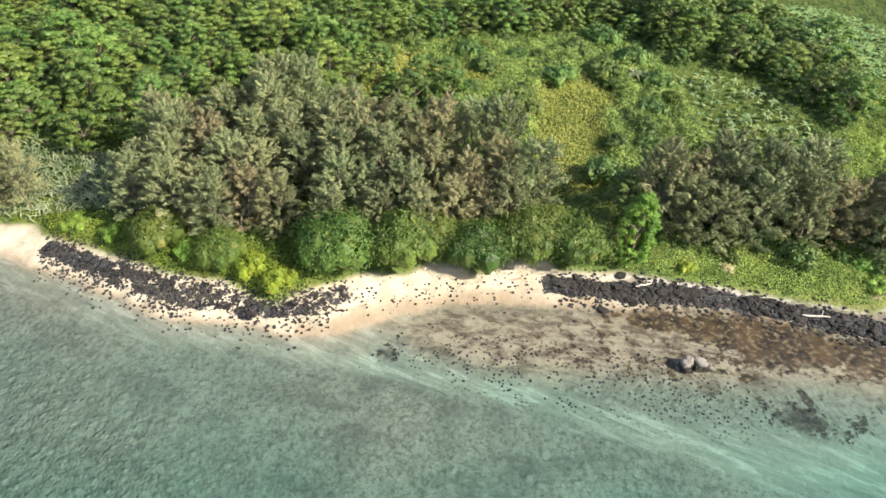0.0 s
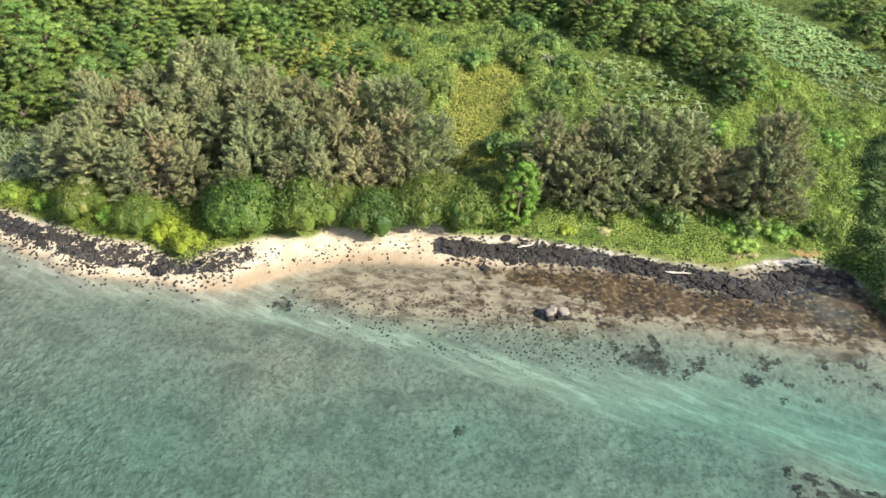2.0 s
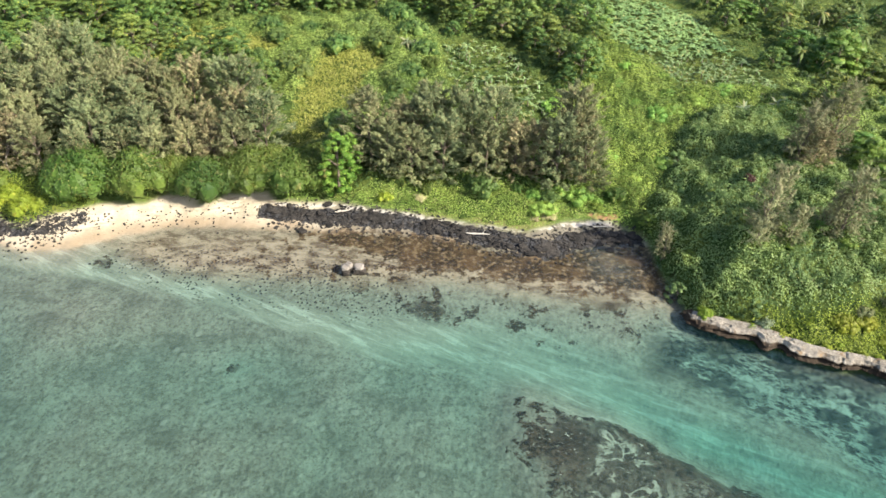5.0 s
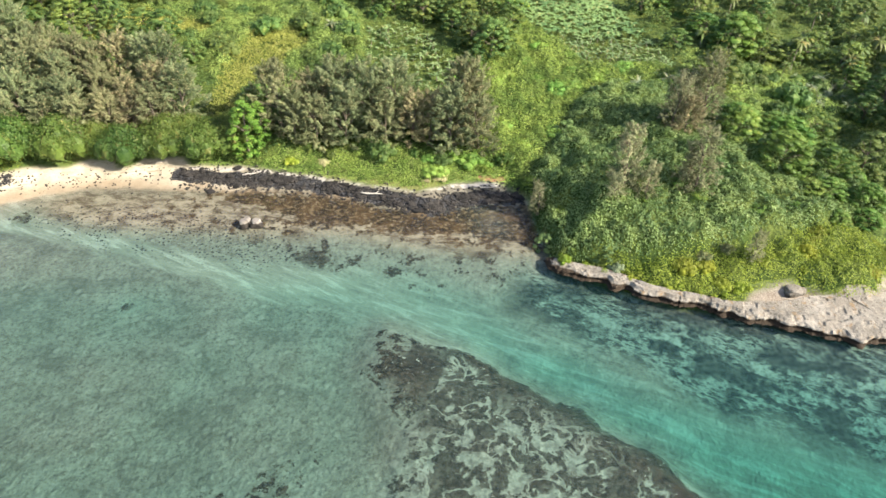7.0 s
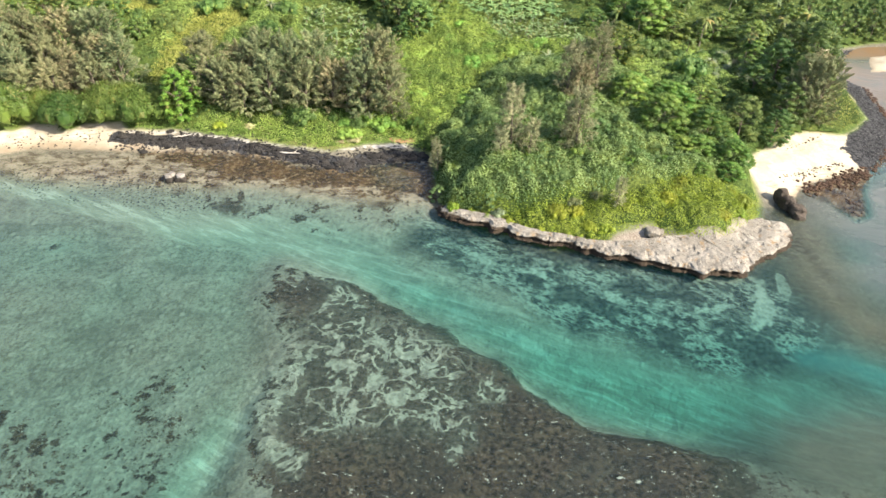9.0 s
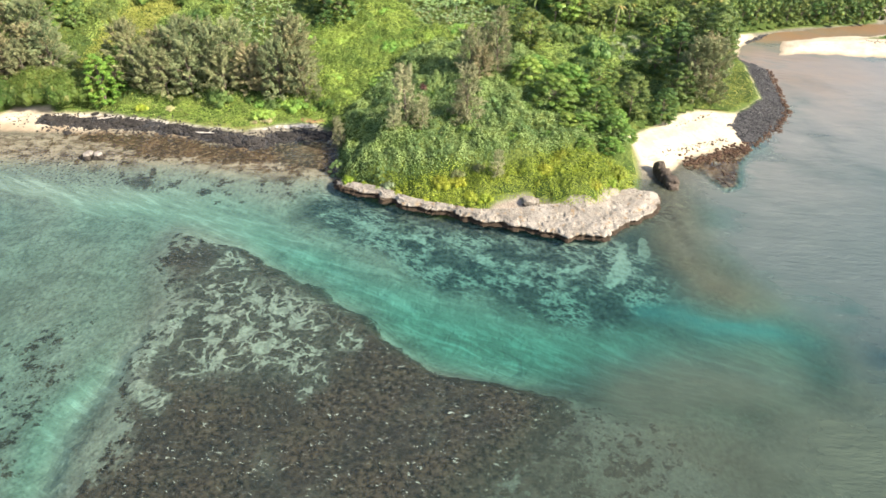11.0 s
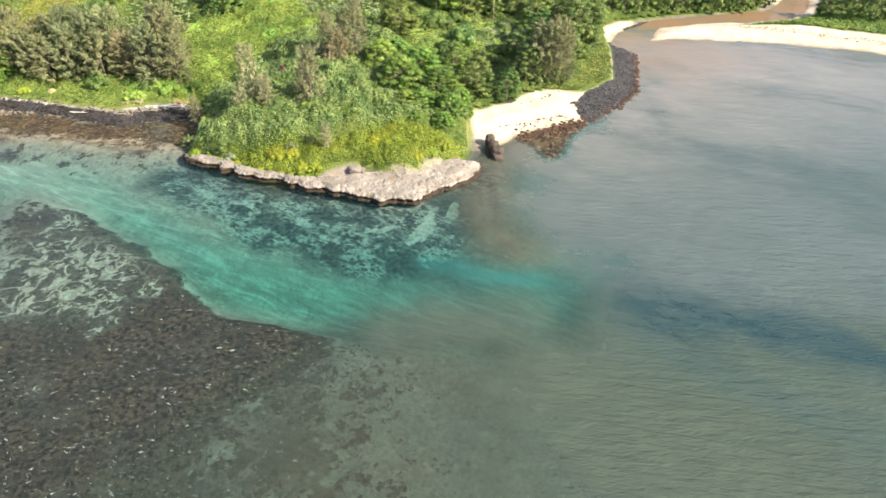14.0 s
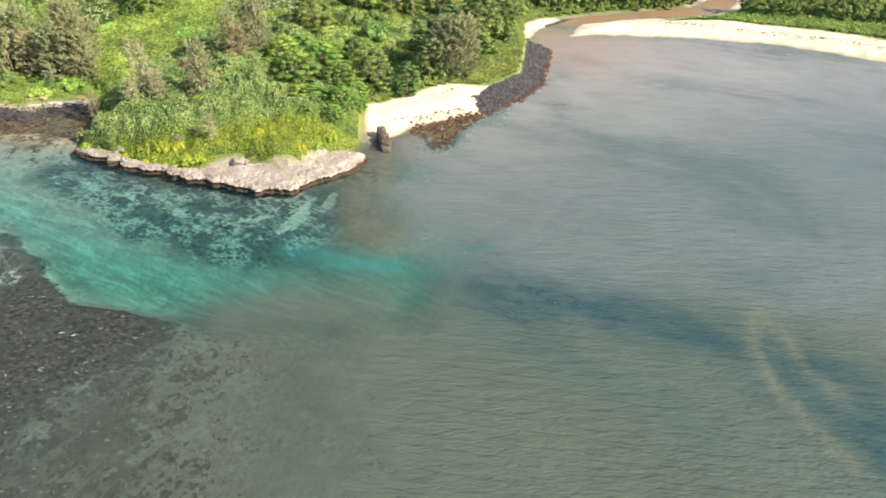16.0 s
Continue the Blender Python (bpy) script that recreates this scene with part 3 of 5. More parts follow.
M_LIMEGREEN = foliage("bright_leaves", (0.135, 0.21, 0.016), (0.29, 0.355, 0.034), (0.36, 0.36, 0.045), 0.03)
M_SEATREE = foliage("sea_tree_leaves", (0.0394, 0.078, 0.0107), (0.104, 0.148, 0.0239), (0.157, 0.164, 0.0377), 0.06)
M_THICKET = foliage("thicket_leaves", (0.0778, 0.149, 0.0475), (0.221, 0.311, 0.0972), (0.259, 0.302, 0.108), 0.03)
M_SCRUB = foliage("scrub_leaves", (0.17, 0.203, 0.0136), (0.271, 0.301, 0.0271), (0.301, 0.301, 0.0485), 0.03)
M_CREEPER = foliage("creeper_leaves", (0.111, 0.217, 0.036), (0.302, 0.451, 0.0795), (0.382, 0.456, 0.0954), 0.03)
M_GRASS = foliage("dry_grass", (0.237, 0.275, 0.0438), (0.475, 0.488, 0.106), (0.5, 0.475, 0.15), 0.12)
M_BANANA = foliage("banana_leaf", (0.119, 0.194, 0.075), (0.3, 0.394, 0.156), (0.338, 0.338, 0.125), 0.08, 0.5, 0.25, 0.18, True)
M_REED = foliage("cane_leaf", (0.115, 0.155, 0.075), (0.29, 0.33, 0.185), (0.3, 0.29, 0.15), 0.1)
M_PALM = foliage("palm_frond", (0.07, 0.11, 0.02), (0.18, 0.215, 0.055), (0.26, 0.22, 0.06), 0.06)
M_LAWN = foliage("verge_leaves", (0.177, 0.254, 0.0401), (0.413, 0.49, 0.0885), (0.496, 0.46, 0.201), 0.07)
M_DRY = foliage("dry_shrub_leaves", (0.125, 0.145, 0.05), (0.26, 0.265, 0.1), (0.3, 0.23, 0.11), 0.12)
M_DARKTREE = foliage("dark_tree_leaves", (0.05, 0.1, 0.022), (0.145, 0.21, 0.05), (0.2, 0.24, 0.05), 0.05)
M_STRAW = foliage("straw_grass", (0.27, 0.24, 0.12), (0.46, 0.41, 0.22))
M_BANANAFAR = foliage("plantation_leaf", (0.105, 0.175, 0.055), (0.26, 0.345, 0.115), (0.31, 0.31, 0.11), 0.08, 0.5)
M_DEADLEAF = foliage("withered_leaves", (0.07, 0.035, 0.025), (0.18, 0.09, 0.06), (0.22, 0.15, 0.09), 0.1)
M_HEADTREE = foliage("headland_tree_leaves", (0.0525, 0.122, 0.0175), (0.181, 0.275, 0.0425), (0.237, 0.275, 0.05), 0.06)
M_SILVER = foliage("silvery_leaves", (0.2, 0.25, 0.13), (0.38, 0.42, 0.26))
M_DEADWOOD = bark("dead_wood", (0.32, 0.28, 0.23))
M_CASPALE = foliage("young_casuarina_needles", (0.14, 0.155, 0.072), (0.32, 0.325, 0.17), (0.31, 0.26, 0.15), 0.12, 0.75, 0.25)
M_FRONT = foliage("shore_tree_leaves", (0.085, 0.16, 0.018), (0.215, 0.315, 0.045), (0.28, 0.34, 0.06), 0.08)


# ---- building ----
def mesh_of(name, verts, faces, material, smooth=False):
    """A mesh from arrays; faces all have as many corners."""
    verts, faces = np.asarray(verts, np.float32), np.asarray(faces, np.int32)
    me = bpy.data.meshes.new(name)
    me.vertices.add(len(verts))
    me.vertices.foreach_set("co", verts.ravel())
    k = faces.shape[1]
    me.loops.add(faces.size)
    me.loops.foreach_set("vertex_index", faces.ravel())
    me.polygons.add(len(faces))
    me.polygons.foreach_set("loop_start", np.arange(0, faces.size, k, dtype=np.int32))
    me.polygons.foreach_set("use_smooth", np.full(len(faces), smooth))
    me.update(calc_edges=True)
    me.materials.append(material)
    return me


def grid_faces(nx, ny):
    i, j = np.meshgrid(np.arange(nx - 1), np.arange(ny - 1), indexing="ij")
    a = (i * ny + j).ravel()
    return np.stack([a, a + ny, a + ny + 1, a + 1], 1)


def merged(pieces):
    """Vertices and faces of several pieces as one."""
    verts, faces, n = [], [], 0
    for v, f in pieces:
        verts.append(np.asarray(v, float))
        faces.append(np.asarray(f, int) + n)
        n += len(v)
    return np.concatenate(verts), np.concatenate(faces)


def part(name, me, parent, label=""):
    ob = new(name, me)
    ob.parent = parent
    return tagged(ob, label)


def leaves(at, facing, length, width, rng, lie=None, curl=0.25):
    """Kite-shaped leaves, one quad each: at their places, facing along the normals, lying along lie."""
    n = len(at)
    facing = facing / np.linalg.norm(facing, axis=1, keepdims=True)
    if lie is None:
        lie = rng.normal(size=(n, 3))
    side = np.cross(facing, lie)
    side /= np.linalg.norm(side, axis=1, keepdims=True) + 1e-9
    along = np.cross(side, facing)
    L, W = np.broadcast_to(length, n)[:, None], np.broadcast_to(width, n)[:, None]
    base = at - along * L * 0.5
    tip = at + along * L * 0.5 - facing * L * curl * 0.5
    mid = at - along * L * 0.05 + facing * L * curl * 0.15
    verts = np.stack([base, mid + side * W * 0.5, tip, mid - side * W * 0.5], 1).reshape(-1, 3)
    return verts, np.arange(4 * n).reshape(n, 4)


def tube(points, radii, sides=6):
    points = [Vector(p) for p in points]
    verts, faces = [], []
    for k, (p, r) in enumerate(zip(points, radii)):
        d = (points[min(k + 1, len(points) - 1)] - points[max(k - 1, 0)]).normalized()
        u = d.orthogonal().normalized()
        w = d.cross(u)
        for a in range(sides):
            t = 2 * math.pi * a / sides
            verts.append(p + r * (math.cos(t) * u + math.sin(t) * w))
    for k in range(len(points) - 1):
        for a in range(sides):
            b = (a + 1) % sides
            faces.append((k * sides + a, k * sides + b, (k + 1) * sides + b, (k + 1) * sides + a))
    return np.array([tuple(v) for v in verts]), np.array(faces)


def ball_points(n, rng):
    p = rng.normal(size=(n, 3))
    return p / np.linalg.norm(p, axis=1, keepdims=True)


def trunk_pieces(height, radius, spread, limbs, rng, fork=0.35):
    lean = rng.uniform(-0.06, 0.06, 2) * height
    top = (lean[0], lean[1], height * 0.8)
    pieces = [tube([(0, 0, -0.5), (0, 0, 0), (lean[0] * 0.4, lean[1] * 0.4, height * 0.4), top], [radius * 1.4, radius, radius * 0.65, radius * 0.2])]
    for k in range(limbs):
        a = 2 * math.pi * (k + rng.uniform(0, 0.6)) / limbs
        z = height * rng.uniform(fork, 0.6)
        r = spread * rng.uniform(0.5, 0.8)
        pieces.append(tube([(lean[0] * 0.4, lean[1] * 0.4, z), (math.cos(a) * r * 0.5, math.sin(a) * r * 0.5, z + height * 0.12), (math.cos(a) * r, math.sin(a) * r, z + height * 0.2)],
                           [radius * 0.5, radius * 0.3, radius * 0.1], 5))
    return merged(pieces)


def plant(name, label, category, parts, group):
    root = tagged(new(name), label, category, group)
    for part_name, me in parts:
        part(part_name, me, root)
    return root


def casuarina(seed, height, spread, material, label, boughs=46, fill=30, low=0.06):
    """Feathery she-oak: boughs that reach up and out from the trunk, each ending in a few tapered plumes of needles."""
    rng = np.random.RandomState(seed)
    pieces = []
    for k in range(boughs):
        t = (k + rng.rand()) / boughs
        a = k * 2.39996 + rng.uniform(-0.35, 0.35)
        z = height * (low + (0.88 - low) * t)
        reach = spread * (0.75 + 0.9 * t if t < 0.28 else ((1.06 - t) / 0.78) ** 0.55) * rng.uniform(0.7, 1.15)
        out = np.array([math.cos(a), math.sin(a), 0.2 + 1.0 * t ** 1.5])
        for j in range(5):
            way = out + rng.normal(size=3) * 0.38 + np.array([0.08, 0, 0.3])
            way /= np.linalg.norm(way)
            foot = np.array([0, 0, z]) + out * reach * rng.uniform(0.35, 0.85) + rng.normal(size=3) * 0.25
            L, n = rng.uniform(1.0, 1.9), int(fill * rng.uniform(0.8, 1.25))
            u = rng.rand(n, 1)
            ring = ball_points(n, rng)
            ring -= way * (ring @ way)[:, None]
            at = foot + way * u * L + ring * 0.55 * np.sqrt(1.05 - u) * rng.uniform(0.5, 1.0, (n, 1))
            at[:, 2] -= 0.25 * u[:, 0] ** 2
            lie = way + ring * 0.45 + rng.normal(size=(n, 3)) * 0.12
            facing = ring + np.array([0, 0, 0.35]) + rng.normal(size=(n, 3)) * 0.25
            pieces.append(leaves(at, facing, rng.uniform(0.35, 0.75, n), rng.uniform(0.09, 0.16, n), rng, lie, 0.4))
    crown = mesh_of("crown", *merged(pieces), material)
    trunk = mesh_of("trunk", *trunk_pieces(height, height * 0.018, spread, 7, rng, 0.2), M_BARK)
    return plant("casuarina_tree", label, "tree", [("trunk", trunk), ("crown", crown)], "casuarina trees by the shore")


def clump(c, size, n, leaf, rng, core=0.72, loose=0.32):
    """A leafy clump: a closed inner mass of shaded foliage under outward-facing leaves."""
    p = ball_points(n, rng)
    p[:, 2] = np.where(p[:, 2] < -0.45, -p[:, 2], p[:, 2])
    normal = p / size
    normal /= np.linalg.norm(normal, axis=1, keepdims=True)
    at = c + p * size * rng.uniform(0.84, 1.08, (n, 1))
    outer = leaves(at, normal + rng.normal(size=(n, 3)) * loose + np.array([0, 0, 0.15]), rng.uniform(0.75, 1.35, n) * leaf, rng.uniform(0.45, 0.75, n) * leaf, rng)
    rows, cols = 4, 7
    v, f = [], []
    for i in range(rows):
        th = math.pi * (0.06 + 0.8 * i / (rows - 1))
        for j in range(cols):
            ph = 2 * math.pi * (j + 0.5 * (i % 2)) / cols
            v.append(c + np.array([math.sin(th) * math.cos(ph), math.sin(th) * math.sin(ph), math.cos(th)]) * size * core * rng.uniform(0.82, 1.08))
            if i:
                f.append(((i - 1) * cols + j, i * cols + j, i * cols + (j + 1) % cols, (i - 1) * cols + (j + 1) % cols))
    v = np.array(v)[np.array(f)].reshape(-1, 3)
    return [outer, (v, np.arange(len(v)).reshape(-1, 4))]


def layered_tree(seed, height, spread, material, label, pads=26, each=56, leaf=0.5, flat=0.28, name="broadleaf_tree", group="broadleaf trees on the slope", low=0.3):
    """Broadleaf tree whose crown is built of flattened, tiered sprays of leaves with shaded gaps between the tiers."""
    rng = np.random.RandomState(seed)
    pieces = []
    for k in range(pads):
        t = (k + rng.rand()) / pads
        reach = spread * math.sqrt(max(0.0, 1 - (max(t - 0.2, 0) / 0.82) ** 2)) * (0.75 + 0.25 * min(1, t * 4))
        a = k * 2.4 + rng.uniform(-0.4, 0.4)
        wide = spread * rng.uniform(0.17, 0.29)
        r = max(0.0, reach * rng.uniform(0.8, 1.05) - wide * 0.6)
        c = np.array([math.cos(a) * r, math.sin(a) * r, height * (low + (1 - low) * t) - 0.16 * r])
        pieces += clump(c, np.array([wide, wide * rng.uniform(0.75, 1.0), wide * flat]), each, leaf, rng)
    crown = mesh_of("crown", *merged(pieces), material)
    trunk = mesh_of("trunk", *trunk_pieces(height, height * 0.022, spread, 6, rng), M_BARK)
    return plant(name, label, "tree", [("trunk", trunk), ("crown", crown)], group)


def dome_bush(seed, height, spread, material, label, count=900, leaf=0.34, name="shrub", group="shrubs", lobes=9):
    """Dense rounded shrub of overlapping leafy lobes down to the ground."""
    rng = np.random.RandomState(seed)
    pieces = []
    for k in range(lobes):
        a = k * 2.4
        r = spread * math.sqrt(k / lobes) * 0.72
        size = np.array([spread * 0.38, spread * 0.38, height * 0.34]) * rng.uniform(0.75, 1.2)
        c = np.array([math.cos(a) * r, math.sin(a) * r, height * (0.66 - 0.45 * (r / spread) ** 1.3)])
        pieces += clump(c, size, count // lobes, leaf, rng)
    crown = mesh_of("crown", *merged(pieces), material)
    stem = mesh_of("stem", *trunk_pieces(height * 0.7, height * 0.02, spread * 0.6, 4, rng, 0.1), M_BARK)
    return plant(name, label, "shrub", [("stem", stem), ("crown", crown)], group)


def rosette(seed, height, reach, count, width, material, bark_mat, name, label, category, group, droop=0.5, stem_r=0.12):
    """Palm or screw pine: a stem with a head of long arching blades."""
    rng = np.random.RandomState(seed)
    pieces = []
    for k in range(count):
        a = k * 2.4 + rng.uniform(-0.2, 0.2)
        up = rng.uniform(-0.1, 1.0)
        L = reach * rng.uniform(0.75, 1.05)
        w = width * rng.uniform(0.8, 1.1)
        side = np.array([-math.sin(a), math.cos(a), 0]) * w
        pts = []
        for i in range(5):
            t = i / 4
            d = L * t * (1 - 0.12 * t)
            z = height + L * t * (0.75 * up) - droop * L * t * t * (0.6 + 0.6 * (1 - up))
            pts.append(np.array([math.cos(a) * d * (1 - 0.35 * max(up, 0)), math.sin(a) * d * (1 - 0.35 * max(up, 0)), z]))
        prof = [0.35, 1.0, 0.95, 0.65, 0.08]
        v, f = [], []
        for i, (p, s) in enumerate(zip(pts, prof)):
            v += [p - side * s - np.array([0, 0, 0.35 * w * s]), p, p + side * s - np.array([0, 0, 0.35 * w * s])]
            if i:
                f += [(3 * i - 3, 3 * i - 2, 3 * i + 1, 3 * i), (3 * i - 2, 3 * i - 1, 3 * i + 2, 3 * i + 1)]
        pieces.append((np.array(v), np.array(f)))
    crown = mesh_of("fronds", *merged(pieces), material)
    lean = rng.uniform(-0.08, 0.08, 2) * height
    stem = mesh_of("trunk", *tube([(-lean[0], -lean[1], -0.4), (-lean[0] * 0.6, -lean[1] * 0.6, height * 0.4), (0, 0, height)], [stem_r * 1.4, stem_r, stem_r * 0.8]), bark_mat)
    return plant(name, label, category, [("trunk", stem), ("fronds", crown)], group)


def put_copies(models, spots, rng, scale=(0.85, 1.2), sink=0.15, tilt=4):
    """Copies of the models at the spots (x, y[, size]), each turned and scaled a little differently. The models themselves take the first spots."""
    zs = ground([p[0] for p in spots], [p[1] for p in spots])
    for k, (p, z) in enumerate(zip(spots, zs)):
        size = p[2] if len(p) > 2 else rng.uniform(*scale)
        m = pose(p[0], p[1], float(z) - sink, rng.uniform(-tilt, tilt), rng.uniform(-tilt, tilt), rng.uniform(0, 360)) @ Matrix.Diagonal((size, size, size * rng.uniform(0.92, 1.08), 1))
        if k < len(models):
            models[k].matrix_basis = m
        else:
            copy_thing(models[int(rng.randint(len(models)))], m)


def on_green(spots, margin=1.0):
    """The spots that lie well within the plant cover."""
    x, y = np.array([p[0] for p in spots]), np.array([p[1] for p in spots])
    ok = inside(x, y, GREEN) & (line_distance(x, y, GREEN) > margin)
    return [p for p, k in zip(spots, ok) if k]


def scatter(ring, spacing, rng, keep_off=(), limit=10 ** 6):
    """Spots in the ring, no two nearer than the spacing."""
    xs, ys = [p[0] for p in ring], [p[1] for p in ring]
    tries = int((max(xs) - min(xs)) * (max(ys) - min(ys)) / spacing ** 2 * 6)
    x, y = rng.uniform(min(xs), max(xs), tries), rng.uniform(min(ys), max(ys), tries)
    ok = inside(x, y, ring)
    for other in keep_off:
        ok &= ~inside(x, y, other)
    spots = []
    for p in zip(x[ok], y[ok]):
        if all((p[0] - q[0]) ** 2 + (p[1] - q[1]) ** 2 > spacing ** 2 for q in spots):
            spots.append(p)
            if len(spots) >= limit:
                break
    return spots


# ---- ground and sea ----
def axis(a, b, pitch, far):
    """Even steps from a to b, then ever wider ones out to the far distance."""
    inner = np.arange(a, b + pitch, pitch)
    grow = np.cumsum(pitch * 1.28 ** np.arange(1, 60))
    grow = grow[grow < far]
    return np.concatenate([a - grow[::-1], inner, inner[-1] + grow])


def add_value(me, name, values):
    me.attributes.new(name, "FLOAT", "POINT").data.foreach_set("value", np.asarray(values, np.float32).ravel())


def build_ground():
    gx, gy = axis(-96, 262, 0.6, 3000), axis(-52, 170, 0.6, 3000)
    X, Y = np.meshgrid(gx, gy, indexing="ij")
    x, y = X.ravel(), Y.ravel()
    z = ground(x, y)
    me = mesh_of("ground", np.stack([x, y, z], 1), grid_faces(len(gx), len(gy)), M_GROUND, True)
    d = shore_distance(x, y)
    green = np.maximum(area(x, y, GREEN, 0.6, 0.8), area(x, y, GREEN_SPIT, 0.7, 0.8))
    black = np.zeros(len(x))
    for line, width in ROCK_BANDS:
        black = np.maximum(black, step(width * 1.4, width * 0.4, line_distance(x, y, line)))
    black = black * np.where(x < 0, 0.72, np.where(x < 100, 0.95, 1.0))
    sand = step(-0.9, 0.7, d)
    rocky = step(24, 32, x) * step(132, 122, x) * step(70, 66, y)
    beach = sand * (1 - 0.85 * rocky)
    cape = area(x, y, [(74, 52), (72, 36), (95, 20), (122, 16), (138, 30), (133, 40), (131, 46), (126, 52), (100, 60)], 0.8)
    bank = area(x, y, [(178, 109), (187, 113), (205, 116.5), (218, 118), (224, 124), (222, 130), (205, 125), (178, 118)], 1.0)
    beach = beach * (1 - cape) * (1 - 0.9 * bank)
    shingle_bank = area(x, y, [(153, 55), (154, 61.5), (159, 68), (162.5, 71.5), (165, 80), (166.5, 90), (167.5, 97), (171, 96.5), (174, 91), (172, 84), (170.5, 78), (168, 66), (162, 58), (155, 52)], 0.8, 0.8)
    black = np.maximum(black, 1.5 * shingle_bank)
    add_value(me, "green", green)
    add_value(me, "black", black * (1 - green))
    shelf = area(x, y, SHELF, 0.8, 1.2)
    add_value(me, "sand", beach * (1 - shelf))
    add_value(me, "wet", np.where((x > -14) & (x < 24), step(3.6, 0.2, d + (fbm(x, y, 4.0, 61) - 0.5) * 3), step(1.6, -0.4, d)) * 0.8)
    shell = np.exp(-(line_distance(x, y, [(19, 65.7), (30, 64.8), (42, 62.6), (52, 60), (59, 58.4), (65, 60), (72, 60.6)]) / 0.8) ** 2)
    add_value(me, "shell", shell * 0.8)
    smooth = np.exp(-(line_distance(x, y, CHANNEL) / np.interp(x, [30, 75], [2.6, 8.5])) ** 2) * step(-60, 0, x) * np.interp(x, [35, 60, 85], [0.95, 0.6, 0.95]) * step(156, 128, x)
    smooth = np.maximum(smooth, np.exp(-(line_distance(x, y, [(60, 9), (57.5, 5), (54.4, 0), (52, -4.2), (51.3, -8.8), (53.4, -15.5), (54, -30)]) / 2.2) ** 2) * 0.9)
    # sand paled less along the reef's deep edge, its shadow put into the colour
    smooth = smooth * (1 - 0.75 * np.exp(-(line_distance(x, y, [(70, 22.5), (78, 16.5), (86, 11), (91, 5.5), (96, 1), (104, -1.8), (112, -3.5)]) / 2.2) ** 2))
    smooth = np.maximum(smooth, 0.8 * step(-7, -0.5, d) * step(10, 0, x))
    add_value(me, "smooth", np.clip(smooth, 0, 1))
    reef = (0.46 + 0.16 * step(28, 16, y) + 0.38 * step(0, 7, line_distance(x, y, [(54, 30), (52, 21), (57, 12), (55, 2), (57, -9), (54, -20), (60, -60)]))) * area(x, y, REEF, 1.0, 2.5)
    sandy = np.full(len(x), 1e9)
    bent_x, bent_y = x + (fbm(x, y, 5.0, 64) - 0.5) * 7, y + (fbm(x, y, 5.0, 66) - 0.5) * 7
    for lane in ([(64, 14), (65.2, 12.5), (67.5, 10), (69.7, 8.2), (71, 4.2), (74, 0.4)], [(75, 8.5), (76.4, 6), (77.6, 1.3), (78.7, -3.1)], [(77.4, 3.6), (80.8, 4), (84.3, 4.7)], [(69.7, 8.2), (73, 6), (76.4, 6)],
                 [(61.9, 17.2), (64.2, 13.7), (65, 9), (65.2, 5.2), (67, 1)], [(57.9, 7), (59, 2), (58.2, -1.9), (61, -4)], [(71, 4.2), (67, 1), (64, 0)], [(74, 0.4), (77.6, 1.3)], [(62, 22), (66, 18)], [(69, 13.5), (73, 10)]):
        sandy = np.minimum(sandy, line_distance(bent_x, bent_y, lane))
    add_value(me, "lanes", 0.38 * np.exp(-(sandy / 1.3) ** 2) + 0.29 * np.exp(-((np.hypot((x - 68) * 0.7, y - 8)) / 11.0) ** 2))
    chute = np.minimum(line_distance(x, y, [(122.5, 23.5), (122, 20), (120.5, 17)]), line_distance(x, y, [(126.5, 26), (126, 22.5)]))
    veins = np.full(len(x), 1e9)
    for lane in ([(78.1, 32), (83.5, 30.4), (90.5, 25.9), (94.6, 23.1)], [(100.4, 23), (103.4, 19.7), (110.3, 17.7), (112.5, 20.2)], [(95.6, 13.2), (99.1, 9.8), (103.2, 7.6)], [(109.4, 12.9), (113.8, 15.2), (120.1, 15.1), (124.1, 12.7)],
                 [(104.2, 14.2), (106.8, 11.3), (104.5, 6.5)], [(72, 36), (76, 33.5), (80, 29)], [(113, 19), (116, 21.5)], [(86, 26), (92, 20), (98, 16)]):
        veins = np.minimum(veins, line_distance(bent_x, bent_y, lane))
    add_value(me, "lane", 0.5 * np.exp(-(chute / 0.9) ** 2) + 0.1 * np.exp(-(veins / 1.2) ** 2) + 0.1 * np.exp(-(line_distance(x, y, [(80, 34), (95, 26), (106, 20.5), (121, 18.5), (128, 14)]) / 2.2) ** 2) - 0.2 * step(-5.5, -1.5, d))
    add_value(me, "net", area(x, y, REEF_CLIFF, np.interp(x, [112, 128], [2.5, 7.0]), 3.0) * step(5.0, 3.6, d))
    reef = np.maximum(reef, 0.8 * area(x, y, REEF_DROWNED, 3, 3) * step(134, 106, x))
    reef = np.maximum(reef, 0.92 * np.exp(-(line_distance(x, y, [(107, -6.5), (103, -10.8), (98, -14.3), (95, -18.8), (90, -24), (79, -40)]) / 4.0) ** 4))
    reef = np.maximum(reef, np.interp(y, [-15, 10], [0.55, 0.36]) * area(x, y, [(0, -14), (20, 3), (32, 3), (44, 11), (52, 13), (48, -2), (44, -8), (44, -40), (0, -40)], 5, 4))
    reef = np.maximum(reef, 0.62 * area(x, y, [(38, -8), (46, -3), (49, -10), (50, -30), (30, -40), (20, -20), (22, -2), (32, 1)], 4, 4))
    reef = np.maximum(reef, 0.38 * area(x, y, [(38, 47), (48, 46), (60, 46), (68, 45), (77, 47), (78, 40), (74, 35.5), (66, 33.5), (58, 35.5), (50, 38.5), (42, 40)], 2.5, 3))
